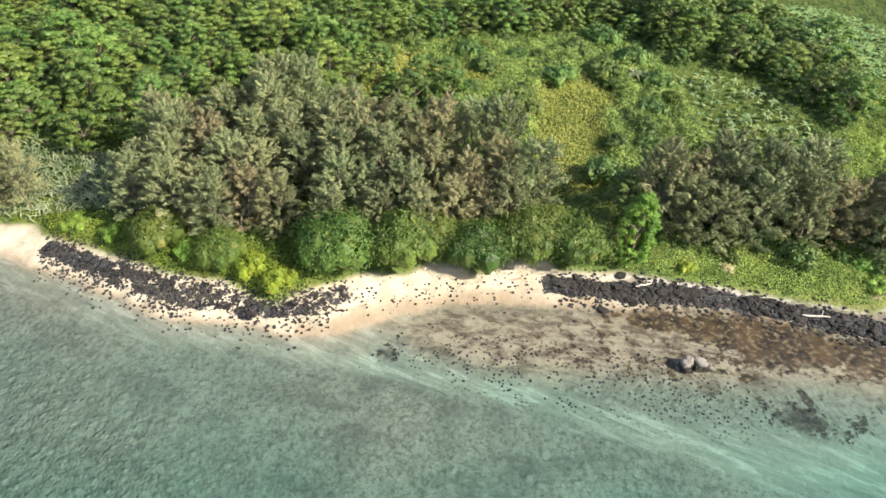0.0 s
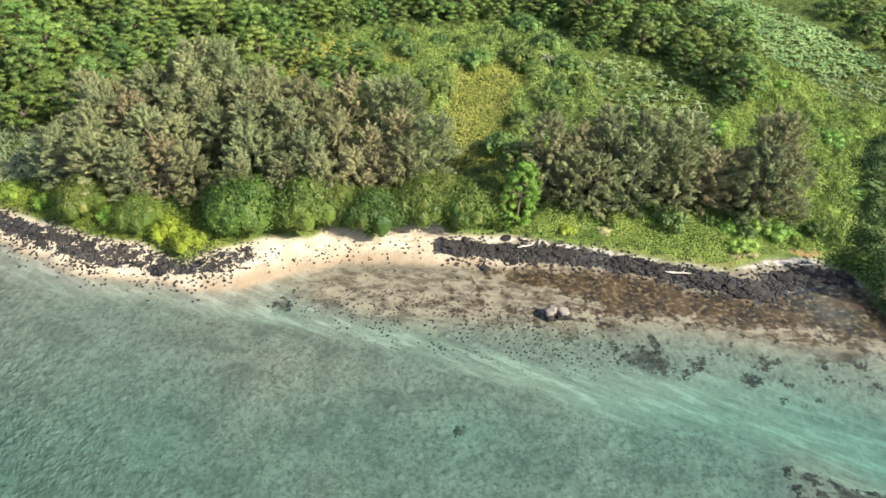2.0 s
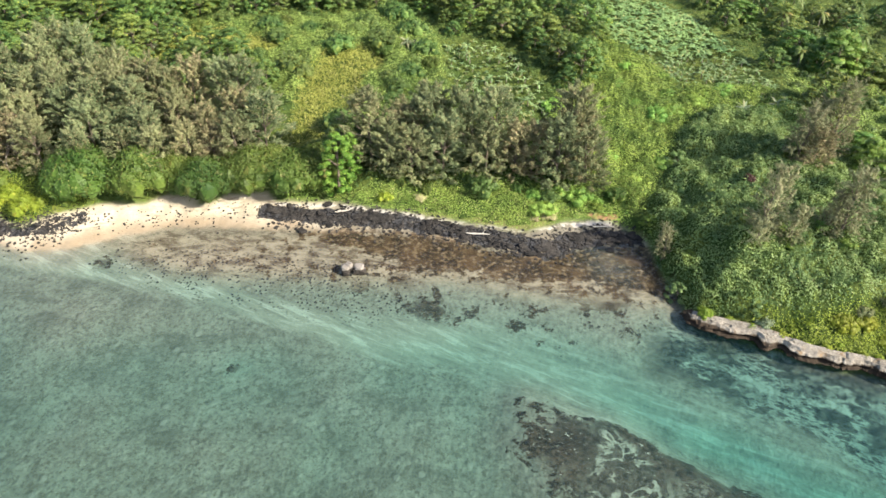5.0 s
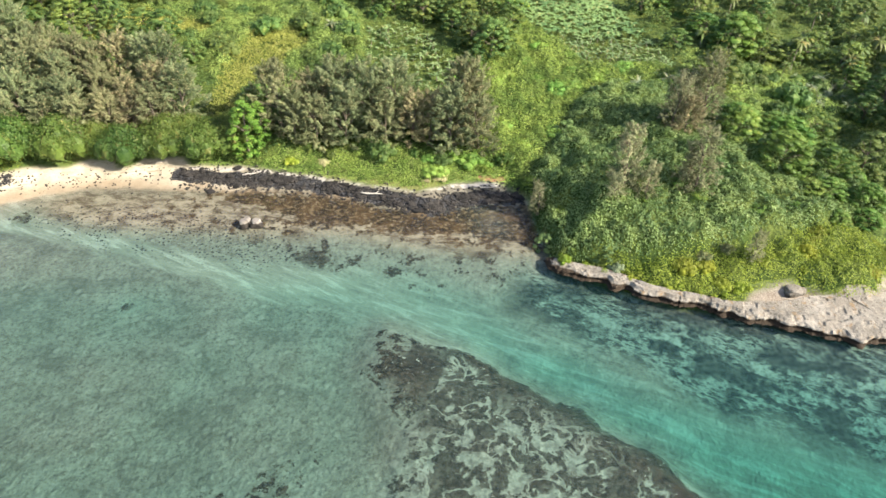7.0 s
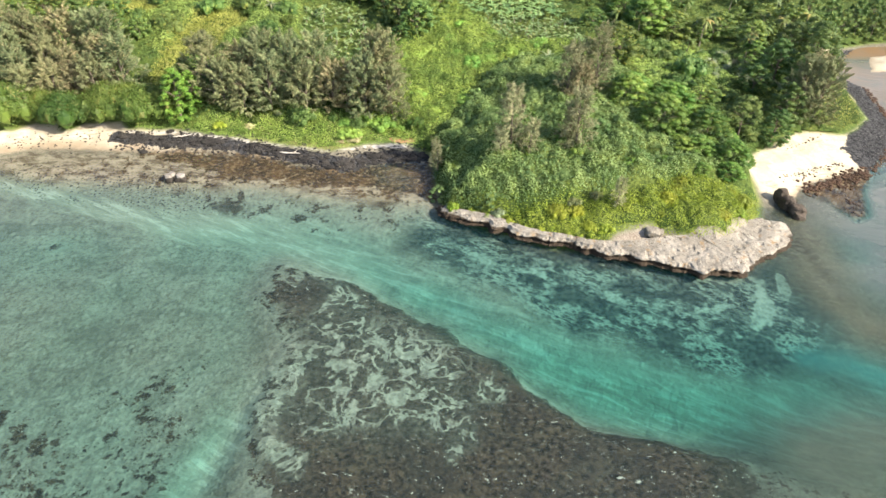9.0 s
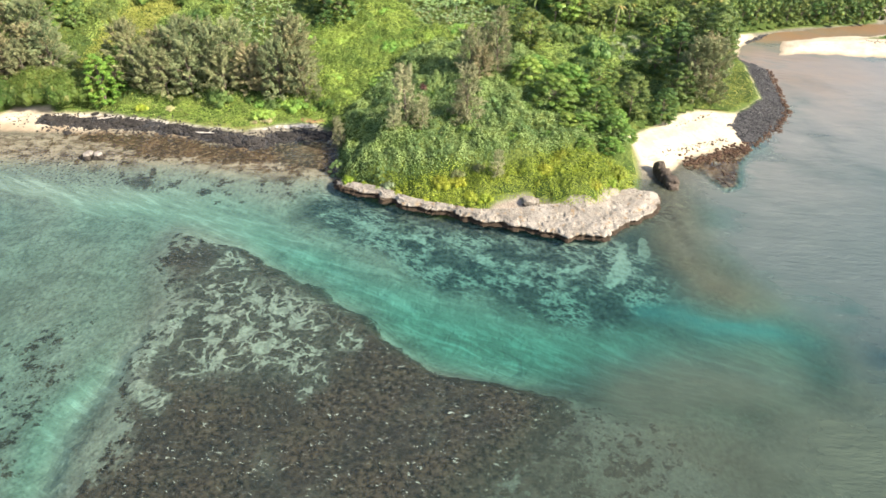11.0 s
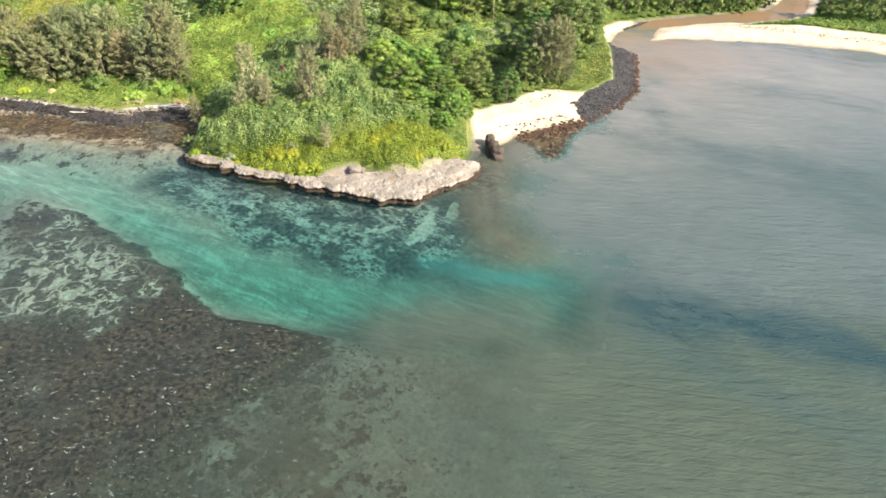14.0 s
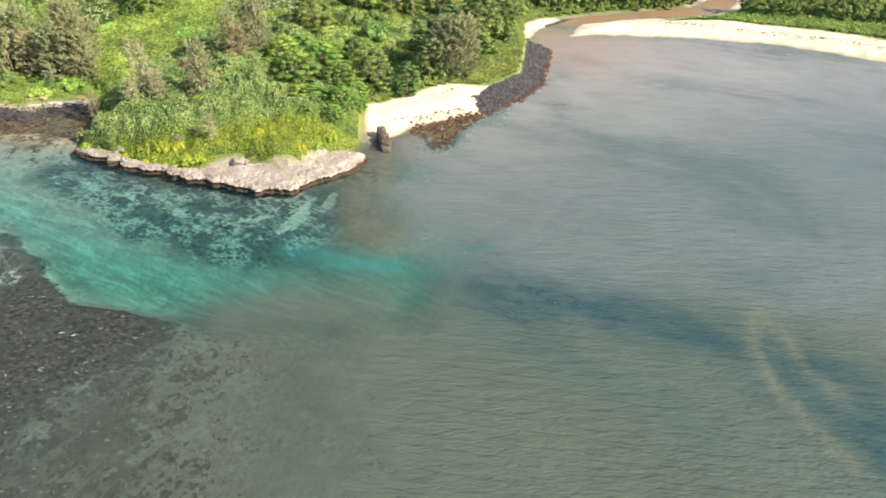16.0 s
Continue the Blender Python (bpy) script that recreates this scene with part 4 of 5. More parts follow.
    for cx, cy, r in [(43.2, 43.4, 2.6), (45, 45.2, 1.6), (66.5, 44.5, 2.8), (-3, 52.5, 1.5), (33.5, 47.5, 1.3), (20, 33, 1.2), (27, 0.5, 1.6)]:
        reef = np.maximum(reef, 0.9 * step(r * 1.7, r * 0.2, np.hypot((x - cx) * 0.8, y - cy) + (fbm(x, y, 2.5, 60) - 0.5) * r * 2.5))
    add_value(me, "reef", reef * (d < 0.5))
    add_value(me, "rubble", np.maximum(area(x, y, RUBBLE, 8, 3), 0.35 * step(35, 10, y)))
    add_value(me, "algae", np.maximum(np.interp(x, [5, 45], [0.22, 0.5]) * area(x, y, ALGAE, 2.0, 1.5), np.maximum(area(x, y, ALGAE_DARK, 2.5, 1.5), 0.8 * np.exp(-(line_distance(x, y, [(-47, 67.6), (-34, 61), (-22, 57.6), (-11, 57.6)]) / 1.8) ** 2), area(x, y, [(138, 46.3), (146, 50), (153, 53.5), (161, 59), (168, 68), (171, 80), (172.5, 80), (169.5, 66), (163, 57.5), (155, 51), (149, 46), (146, 38), (142, 38), (141, 43)], 1.3, 2.0))) * np.where(x > 130, 1.15, 1 - beach * 0.5) + 0.8 * shelf)
    add_value(me, "stones", area(x, y, [(-4, 52), (8, 55), (38, 53), (44, 46), (38, 40.5), (22, 42.5), (5, 47)], 2.0, 1.5))
    add_value(me, "flat", area(x, y, ALGAE, 2.5, 1.5))
    add_value(me, "lime", area(x, y, CLIFF + [(131, 44), (128, 60), (100, 75), (82, 58), (77, 52)], 0.8, 0.5) * step(3.6, 4.6, d))
    soil = np.maximum(step(2.2, 0.8, np.hypot((x - 71) * 0.6, (y - 62.2) * 1.4)), step(7, 3, np.hypot((x - 126) * 0.8, y - 136)))
    add_value(me, "soil", soil)
    return tagged(new("ground", me), "sandy shore, rocky flat and green slope running down under a shallow sea", "ground", "", "structure")


def build_sea():
    gx, gy = axis(-96, 262, 1.2, 3000), axis(-52, 145, 1.2, 3000)
    gy = gy[gy < 600]
    X, Y = np.meshgrid(gx, gy, indexing="ij")
    x, y = X.ravel(), Y.ravel()
    me = mesh_of("sea", np.stack([x, y, np.zeros(len(x))], 1), grid_faces(len(gx), len(gy)), M_WATER, True)
    d = shore_distance(x, y)
    depth = np.minimum(sea_depth(x, y, np.maximum(-d, 0.0)), np.maximum(-ground(x, y), 0.02))
    add_value(me, "depth", depth)
    off = np.where(inside(x, y, BAY_EDGE), line_distance(x, y, BAY_EDGE), -line_distance(x, y, BAY_EDGE))
    silt = step(-9, 18, off + 9 * step(150, 165, x) + (fbm(x, y, 14, 70) - 0.5) * 14 + (fbm(x, y, 4, 71) - 0.5) * 7)
    murk = area(x, y, REEF_DROWNED, 4, 4) * (0.55 + 0.45 * step(95, 118, x - 0.5 * (y + 12)))
    silt = silt + (1 - silt) * 0.32 * murk
    silt = silt * (1 - area(x, y, SHELF, 0.8))
    plume = line_distance(x, y, [(118, -6), (126, -4), (134, -4)])
    silt = np.maximum(silt, 0.6 * np.exp(-(plume / 6.0) ** 2))
    add_value(me, "silt", silt)
    lee = np.exp(-(line_distance(x, y, [(139, 44), (134, 38), (132, 30), (131, 22), (134, 13)]) / 7.0) ** 2)
    add_value(me, "olive", np.maximum(np.maximum(murk, lee), 0.9 * step(14, -14, y + 0.2 * (x - 150) + (fbm(x, y, 12, 87) - 0.5) * 12)))
    add_value(me, "blue", np.exp(-(line_distance(x, y, [(151, -1.6), (155, -3), (160, -4.2), (170.6, -8), (177, -10.5), (185, -16), (189.5, -21), (192, -32)]) / 6.0) ** 2))
    river = line_distance(x, y, [(174, 100), (181, 108.5), (194, 113), (206, 114.8), (218, 115.8), (226, 121), (240, 140)])
    mouth = np.hypot(x - 177, y - 96)
    mud = np.maximum(step(20, 12, river) * step(102, 108, y), 0.55 * step(42, 0, mouth + (fbm(x, y, 6, 80) - 0.5) * 14))
    add_value(me, "mud", mud)
    loop = np.minimum(line_distance(x, y, [(186.5, -6.5), (184.2, -8.3), (181.9, -14), (182.4, -19.3), (183.8, -24.8), (186.3, -30.3)]), line_distance(x, y, [(185, -7), (187.2, -10.4), (186.8, -16), (189.3, -21.1)]))
    add_value(me, "streak", np.exp(-(loop / 0.9) ** 2) * (0.5 + 0.8 * fbm(x, y, 3.0, 84)) + np.exp(-((line_distance(x, y, [(133, 40), (131.5, 30), (127, 22), (130, 16), (134, 10.5), (138, 8.5)]) + (fbm(x, y, 6, 85) - 0.5) * 5) / 5.0) ** 2) * fbm(x, y, 5.0, 86) * 1.5)
    mist = np.exp(-(np.hypot(x - 69.5 + (y - 51) * 0.4, (y - 51) * 0.6) / 2.6) ** 2)
    add_value(me, "mist", mist * fbm(x, y, 3.0, 89) * 1.1)
    add_value(me, "jade", np.exp(-((line_distance(x, y, [(122, 9), (127, 7.4), (131, 5.8), (135, 5), (138, 4), (142, 2)]) + (fbm(x, y, 5, 72) - 0.5) * 4) / 1.9) ** 2) * step(148, 136, x))
    add_value(me, "pale", step(20, 78, y - 0.25 * (x - 190) + (fbm(x, y, 18, 88) - 0.5) * 16))
    return tagged(new("sea", me), "clear green lagoon turning turquoise, then cloudy grey", "sea", "", "structure")


build_ground()
build_sea()


# ---- plant cover ----
CLEARING = [(19, 78), (30, 78), (38, 88), (48, 90), (46, 100), (47, 114), (38, 132), (24, 128), (8, 126), (-10, 124), (-10, 112), (8, 107), (17, 98), (20, 88)]
MEADOW = [(19, 78), (27, 79), (31, 92), (31, 100), (35, 104), (35, 113), (22, 109), (20, 100)]
MEADOW_UP = [(-14, 111), (-9, 104), (-3, 101), (4, 108), (12, 109), (16, 114), (3, 118), (-4, 123)]
BANANA_BIG = [(76, 150), (92, 152), (106, 137), (108, 118), (111, 96), (110, 86), (103, 86), (93, 99), (82, 122)]
BANANA_SMALL = [(47, 112), (55, 114), (61, 107), (67, 88), (64, 82), (57, 88), (49, 92)]
CREEPER = [(60, 61), (66, 64), (76, 62), (83, 72), (88, 82), (96, 88), (108, 84), (112, 90), (108, 96), (93, 98), (82, 120), (74, 118), (70, 98), (64, 82), (59, 76)]
THICKET = [(76, 57), (83, 69), (88, 81), (96, 87), (112, 88), (119, 76), (122, 60), (129, 54), (129, 47), (120, 45), (110, 42), (100, 39.5), (92, 38.5), (86, 38), (77.5, 40.5), (76, 48)]
HEAD_SCRUB = [(80, 38.5), (90, 33), (102, 29.5), (121, 30), (130, 38.5), (129, 41.5), (119, 43.5), (111, 40.5), (105, 38.5), (98, 38), (93, 38), (86, 39)]
HEAD_TREES = [(112, 66), (117, 76), (125, 74), (129, 62), (130, 46), (120, 44.5), (111, 43), (106.5, 49), (108, 58)]
SHORE_GREEN = [(-60, 75), (-45, 70), (-31, 64), (-17, 58), (-8, 64), (-8, 68), (-20, 68), (-38, 74), (-56, 81)]
SHORE_STRIP = [(17, 66), (27, 65), (42, 62), (59, 58), (75, 60), (74, 66), (58, 68), (40, 68), (30, 68), (20, 70)]
REEDS = [(-62, 78), (-50, 76), (-40, 77), (-41, 85), (-48, 90), (-60, 92), (-75, 105), (-80, 96)]
EAST_OPEN = [(112, 94), (119, 82), (128, 74), (140, 76), (146, 84), (141, 96), (130, 104), (118, 106)]
SPIT_GRASS = [(206, 108), (226, 101), (242, 96), (262, 83), (275, 90), (262, 104), (240, 112), (231, 114), (219, 110)]
LAWN = [(58, 66), (63.6, 66), (64, 78), (58.4, 78)]
POINT_GRASS = [(152, 66), (159, 67), (164, 79), (165.5, 88), (160, 84), (156, 74)]


def domes(x, y, size, seed):
    """Close-set rounded heads of that size: 1 on their tops, 0 in the creases between them."""
    table = np.random.RandomState(seed).rand(3, 64, 64)
    u, v = np.asarray(x, float) / size + 300, np.asarray(y, float) / size + 300
    i, j = np.floor(u).astype(int), np.floor(v).astype(int)
    best = np.zeros(np.shape(u))
    for a in (-1, 0, 1):
        for b in (-1, 0, 1):
            k, m = (i + a) % 64, (j + b) % 64
            d2 = (i + a + 0.2 + 0.6 * table[0, k, m] - u) ** 2 + (j + b + 0.2 + 0.6 * table[1, k, m] - v) ** 2
            best = np.maximum(best, (0.6 + 0.4 * table[2, k, m]) * np.sqrt(np.maximum(0, 1 - d2 / 0.85)))
    return best


def cover_height(x, y):
    """Height of the low plant cover over the ground."""
    h = np.full(np.shape(x), 1.5)
    for ring, height in ((CLEARING, 1.9), (MEADOW, 0.5), (MEADOW_UP, 0.5), (BANANA_BIG, 0.5), (BANANA_SMALL, 0.5), (CREEPER, 1.9), (THICKET, 3.4), (HEAD_SCRUB, 1.4), (SHORE_GREEN, 1.5), (SHORE_STRIP, 0.6),
                         (LAWN, 0.3), (POINT_GRASS, 0.4), (SPIT_GRASS, 0.35), (REEDS, 1.0)):
        a = area(x, y, ring, 1.5, 1.0)
        h = h * (1 - a) + height * a
    lumps = 1 - np.abs(2 * fbm(x, y, 6.0, 91, 3) - 1) * 1.6
    h = h * (0.45 + 0.4 * np.clip(lumps, 0, 1) + 0.3 * (noise_grid(x, y, 2.4, 95) - 0.5))
    wx, wy = x + 2.2 * (noise_grid(x, y, 2.6, 96) - 0.5), y + 2.2 * (noise_grid(x, y, 2.6, 97) - 0.5)
    heads = 0.52 * domes(wx, wy, 3.1, 98) + 0.48 * domes(wx, wy, 1.05, 99)
    swell = 1.2 + 0.8 * area(x, y, THICKET, 2.0) + 0.25 * area(x, y, HEAD_SCRUB, 2.0)
    h = h * (0.6 + 0.5 * heads) + np.clip(h, 0, 1.2) * swell * (heads - 0.35)
    d = line_distance(x, y, GREEN + GREEN[:1])
    d2 = line_distance(x, y, GREEN_SPIT + GREEN_SPIT[:1])
    return h * np.where(inside(x, y, GREEN), step(-0.2, 2.2, d), np.where(inside(x, y, GREEN_SPIT), step(-0.2, 1.5, d2), 0))


def cover_surface(x, y):
    return ground(x, y) + cover_height(x, y)


def carpet(name, ring, density, leaf, material, seed, label, category, off=(), upright=False, aspect=0.62):
    """Leafy cover of uncountable leaves over the low plants' surface, one object."""
    rng = np.random.RandomState(seed)
    xs, ys = [p[0] for p in ring], [p[1] for p in ring]
    n = int((max(xs) - min(xs)) * (max(ys) - min(ys)) * density)
    x, y = rng.uniform(min(xs), max(xs), n), rng.uniform(min(ys), max(ys), n)
    ok = area(x, y, ring, 1.5, 1.2) > rng.rand(n)
    ok &= inside(x, y, GREEN) | inside(x, y, GREEN_SPIT)
    for other in off:
        ok &= area(x, y, other, 1.5, 1.2) < 0.5
    x, y = x[ok], y[ok]
    n = len(x)
    e = 0.3
    z = cover_surface(x, y)
    gx, gy = (cover_surface(x + e, y) - z) / e, (cover_surface(x, y + e) - z) / e
    normal = np.stack([-gx, -gy, np.ones(n)], 1)
    normal /= np.linalg.norm(normal, axis=1, keepdims=True)
    at = np.stack([x, y, z], 1) + normal * rng.uniform(-0.3, 0.22, (n, 1)) * min(1, leaf * 3.5)
    size = leaf * rng.uniform(0.7, 1.4, n)
    if upright:
        lie = np.stack([rng.normal(size=n) * 0.4, rng.normal(size=n) * 0.4, np.ones(n)], 1)
        facing = np.stack([rng.normal(size=n) * 0.6, rng.normal(size=n) * 0.6, np.full(n, 0.8)], 1)
        v, f = leaves(at + np.array([0, 0, 0.25 * leaf]), facing, size, size * aspect, rng, lie, 0.3)
    else:
        v, f = leaves(at, normal + rng.normal(size=(n, 3)) * 0.33, size, size * aspect, rng)
    return tagged(new(name, mesh_of(name, v, f, material)), label, category, "", "stuff")


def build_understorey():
    """Closed sheet for twigs and leaves below the outer leaves, their shade coloured in."""
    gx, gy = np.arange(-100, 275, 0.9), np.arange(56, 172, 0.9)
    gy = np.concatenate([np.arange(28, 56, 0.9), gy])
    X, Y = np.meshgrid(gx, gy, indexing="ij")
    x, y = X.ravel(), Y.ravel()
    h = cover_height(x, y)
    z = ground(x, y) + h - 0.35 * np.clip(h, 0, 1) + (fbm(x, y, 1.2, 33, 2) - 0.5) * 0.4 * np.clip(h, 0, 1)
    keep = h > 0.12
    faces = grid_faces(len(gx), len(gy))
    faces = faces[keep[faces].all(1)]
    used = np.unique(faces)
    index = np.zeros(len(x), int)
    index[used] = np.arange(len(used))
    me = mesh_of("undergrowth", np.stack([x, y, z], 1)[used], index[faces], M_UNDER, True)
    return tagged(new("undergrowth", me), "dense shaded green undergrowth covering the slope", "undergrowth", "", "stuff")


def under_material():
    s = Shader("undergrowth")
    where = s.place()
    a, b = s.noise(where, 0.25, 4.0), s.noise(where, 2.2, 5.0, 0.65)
    # dark greens stand for the shade between the leaves
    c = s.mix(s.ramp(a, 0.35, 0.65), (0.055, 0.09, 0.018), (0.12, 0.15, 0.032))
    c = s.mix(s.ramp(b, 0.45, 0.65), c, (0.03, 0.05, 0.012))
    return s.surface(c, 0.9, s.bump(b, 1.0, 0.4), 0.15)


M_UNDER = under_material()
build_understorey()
WILD = [(-98, 84), (-60, 78), (-8, 66), (19, 68), (60, 64), (76, 62), (88, 82), (112, 88), (119, 76), (114, 60), (122, 54), (131, 55), (146, 64), (154, 67),
        (160, 76), (166, 90), (167, 100), (174, 113), (216, 123), (225, 140), (225, 170), (-98, 170)]
carpet("hillside_scrub", WILD, 6.0, 0.34, M_FOREST, 11, "mixed green scrub covering the slope between the trees", "scrub", (CLEARING, BANANA_BIG, BANANA_SMALL, CREEPER, THICKET, SHORE_STRIP, EAST_OPEN))
carpet("headland_thicket", THICKET, 46, 0.25, M_THICKET, 12, "dense dark green coastal thicket on the headland", "thicket", (HEAD_SCRUB,))
carpet("headland_scrub", HEAD_SCRUB, 56, 0.21, M_SCRUB, 13, "yellow-green scrub along the top of the cliff", "scrub")
carpet("creeper_slope", CREEPER, 36, 0.24, M_CREEPER, 14, "bright green creeper smothering the slope", "creeper")
carpet("creeper_glade", EAST_OPEN, 30, 0.21, M_OLIVE, 23, "yellow-green creeper and scrub behind the headland", "creeper")
carpet("shore_shrubbery", SHORE_GREEN, 36, 0.19, M_LIMEGREEN, 15, "lime green shrubs along the top of the beach", "shrubs")
carpet("shore_creeper", SHORE_STRIP, 44, 0.165, M_LAWN, 16, "low yellow-green plants above the black rocks", "creeper", (LAWN,))
carpet("lawn_grass", LAWN, 30, 0.2, M_CREEPER, 24, "short bright green grass between the casuarinas", "grass")
carpet("clearing_scrub", CLEARING, 30, 0.25, M_OLIVE, 21, "yellowish low scrub in the clearing", "scrub", (MEADOW, MEADOW_UP))
carpet("upper_grass", MEADOW_UP, 34, 0.5, M_GRASS, 22, "tall yellow-green grass high on the slope", "grass", (), True, 0.22)
carpet("meadow_grass", MEADOW, 34, 0.5, M_GRASS, 17, "tall yellow-green grass in a clearing", "grass", (), True, 0.22)
carpet("bank_grass", SPIT_GRASS, 9, 0.4, M_CREEPER, 18, "green grass and creeper behind the far beach", "grass")
carpet("point_grass", POINT_GRASS, 9, 0.4, M_GRASS, 19, "pale grass above the rocky point", "grass", (), True, 0.22)
carpet("cane_stand", REEDS, 9, 1.5, M_REED, 20, "stand of grey-green giant cane", "cane", (), True, 0.1)

# ---- trees ----
rng = np.random.RandomState(77)
grey = [casuarina(100 + k, 12.0, 4.3, M_CAS, "tall feathery grey-green casuarina tree") for k in range(4)]
brown = [casuarina(110 + k, 12.0, 4.2, M_CASBROWN, "feathery casuarina tree with dry brownish tips") for k in range(2)]
GROVE = [(-41, 75), (-30, 70.5), (-20, 69.5), (-10, 69), (13, 71.5), (17, 76), (14, 85), (-4, 87), (-20, 91), (-34, 88), (-42, 81)]
grove = [(x, y, float(np.interp(y, [69, 74, 88], [0.72, 0.95, 1.12])) * rng.uniform(0.88, 1.12)) for x, y in scatter(GROVE, 3.7, rng)]
spots = grove + [(-61, 81), (-57, 80), (34.5, 74, 1.1), (37, 71.5, 1.0), (40, 75.5, 1.18), (43.5, 73.5, 1.12), (48, 75.5, 1.2), (51, 72.5, 1.12), (54.5, 74.5, 1.12), (57.5, 71, 1.0), (46, 70.5, 0.95), (41, 70.5, 0.9), (53, 69.5, 0.85), (44, 77.5, 1.1),
                 (66.5, 70, 1.3), (64, 68, 0.95), (69.3, 68.5, 0.95), (67, 73, 1.2), (146.5, 68.5, 1.05), (151, 73, 1.15), (150, 68, 0.95), (-70, 95), (-33, 80, 1.1)]
put_copies(grey, [s for k, s in enumerate(spots) if k % 5], rng, (0.82, 1.12))
put_copies(brown, [s for k, s in enumerate(spots) if k % 5 == 0] + [(60.5, 71, 0.95), (103.5, 66, 0.8)], rng, (0.82, 1.1))
thin = [casuarina(120 + k, 13.5, 2.5, m, "slender young casuarina tree standing above the thicket", 40, 16, 0.15) for k, m in enumerate((M_CASPALE, M_CASPALE))]
put_copies(thin, [(89.6, 50.5, 0.98), (100.2, 49.7, 1.02), (101.5, 68, 1.0), (107.5, 69, 1.0), (104.5, 36.5, 0.45), (92, 48.5, 0.65), (98.6, 51, 0.7), (77.5, 52, 0.5), (104.5, 71, 0.9), (87.5, 48, 0.6)], rng)

layered = [layered_tree(200 + k, 6.5, 3.8, M_ALMOND, "broadleaf tree with tiered sprays of green leaves", 40, 46, 0.33, 0.36) for k in range(3)]
forest = [layered_tree(210 + k, 6.5, 3.6, M_FOREST, "dark green forest tree with a rounded crown", 38, 46, 0.33, 0.5, "forest_tree", "forest trees on the slope") for k in range(3)]
HILL = [(-98, 92), (-62, 92), (-46, 90), (-40, 92), (-20, 96), (-6, 92), (6, 93), (14, 98), (6, 108), (-12, 112), (-12, 126), (10, 130), (38, 134), (50, 116), (58, 116),
        (66, 108), (70, 94), (76, 100), (80, 118), (75, 140), (74, 168), (-98, 168)]
hill = scatter(HILL, 4.5, rng)
EAST = [(113, 92), (120, 80), (128, 70), (140, 70), (146, 78), (156, 80), (163, 92), (165, 102), (173, 114), (172, 150), (118, 150), (108, 138), (110, 118)]
east = scatter(EAST, 6.2, rng, (EAST_OPEN,))
put_copies(layered, hill[::2] + east[::3], rng, (0.7, 1.25))
put_copies(forest, hill[1::2] + east[1::3], rng, (0.7, 1.2))
pond = [layered_tree(220 + k, 7.0, 3.4, M_FOREST, "dense dark tree on the far river bank", 24, 50, 0.45, 0.8, "riverbank_tree", group="trees on the river bank", low=0.12) for k in range(2)]
put_copies(pond, [(172 + 4.3 * k, 115.5 + 0.11 * 4.3 * k + 2.0 * (k >= 10) + rng.uniform(0, 1.2), 0.8 + 0.25 * rng.rand()) for k in range(12)]
           # Last two rows, behind the river's end, are added for its water to reflect.
           + [(176 + 6 * k, 125 + rng.uniform(-1, 2)) for k in range(8)] + [(231 + 5 * k, 112.5 - 2.3 * k + rng.uniform(-1, 1)) for k in range(9)] + [(246 + 7 * k, 119 - 2 * k) for k in range(6)] + [(229 + 5.5 * k, 138 - 1.5 * k) for k in range(6)] + [(226 + 6 * k, 145) for k in range(7)], rng, (0.8, 1.2))
front = [layered_tree(230, 11.0, 3.0, M_FRONT, "tall tree with tiers of bright yellow-green leaves", 70, 60, 0.32, 0.5, group="trees along the shore", low=0.1)]
put_copies(front, [(29.5, 67.8, 1.0), (31, 70.5, 0.75)], rng)
dark = [layered_tree(231, 9.0, 3.6, M_DARKTREE, "tall dark green tree with tiered branches", 54, 48, 0.32, 0.45, group="trees along the shore", low=0.1)]
put_copies(dark, [(29.5, 74, 1.05), (132.5, 60.5, 1.05), (138.5, 59.8, 0.8), (156, 82, 1.4), (160, 90, 1.35), (153, 77, 1.2), (149, 84, 1.2), (163, 99, 1.2), (156, 94, 1.3), (143, 66, 1.0)], rng)
wide = [layered_tree(232 + k, 7.4, 5.2, M_HEADTREE, "wide low tree with a tiered green crown", 60, 56, 0.3, 0.36, group="trees on the headland", low=0.3) for k in range(2)]
put_copies(wide, [(116.5, 58, 0.95), (125, 57, 0.85), (120.5, 65, 1.0), (113, 66.5, 0.9), (121, 50.5, 0.78), (126.5, 49, 0.66), (115.5, 73, 1.0), (122, 72, 0.9), (126, 64, 0.75), (128, 108, 1.4), (124, 116, 1.1), (118, 134, 1.1), (126.5, 62, 0.8)] + [(x, y, rng.uniform(0.42, 0.62)) for x, y in scatter(HEAD_TREES, 4.4, rng)], rng)
sea_tree = [dome_bush(240 + k, 4.8, 3.6, M_SEATREE, "dense rounded sea tree at the top of the beach", 6400, 0.2, "shore_tree", "trees along the shore", 22) for k in range(2)]
put_copies(sea_tree, [(22.3, 68.6, 1.55), (19, 70.5, 1.3), (-1.5, 67.6, 1.15), (8.8, 67.4, 1.08), (15.6, 69.3, 1.15), (-9.5, 66.6, 1.15), (3.5, 69.5, 0.95), (-25, 66.5, 0.8), (-34, 70, 0.9), (26.5, 71, 1.0)], rng)
lime = [dome_bush(250, 2.6, 2.3, M_LIMEGREEN, "small bright yellow-green bush", 1000, 0.24)]
put_copies(lime, [(-17, 62.2, 1.25), (-20.5, 64.5, 0.9), (37, 66, 0.5), (62, 63, 0.5)], rng)
verge = [dome_bush(255, 3.0, 2.6, M_FRONT, "rounded mid-green bush at the top of the beach", 1300, 0.22)]
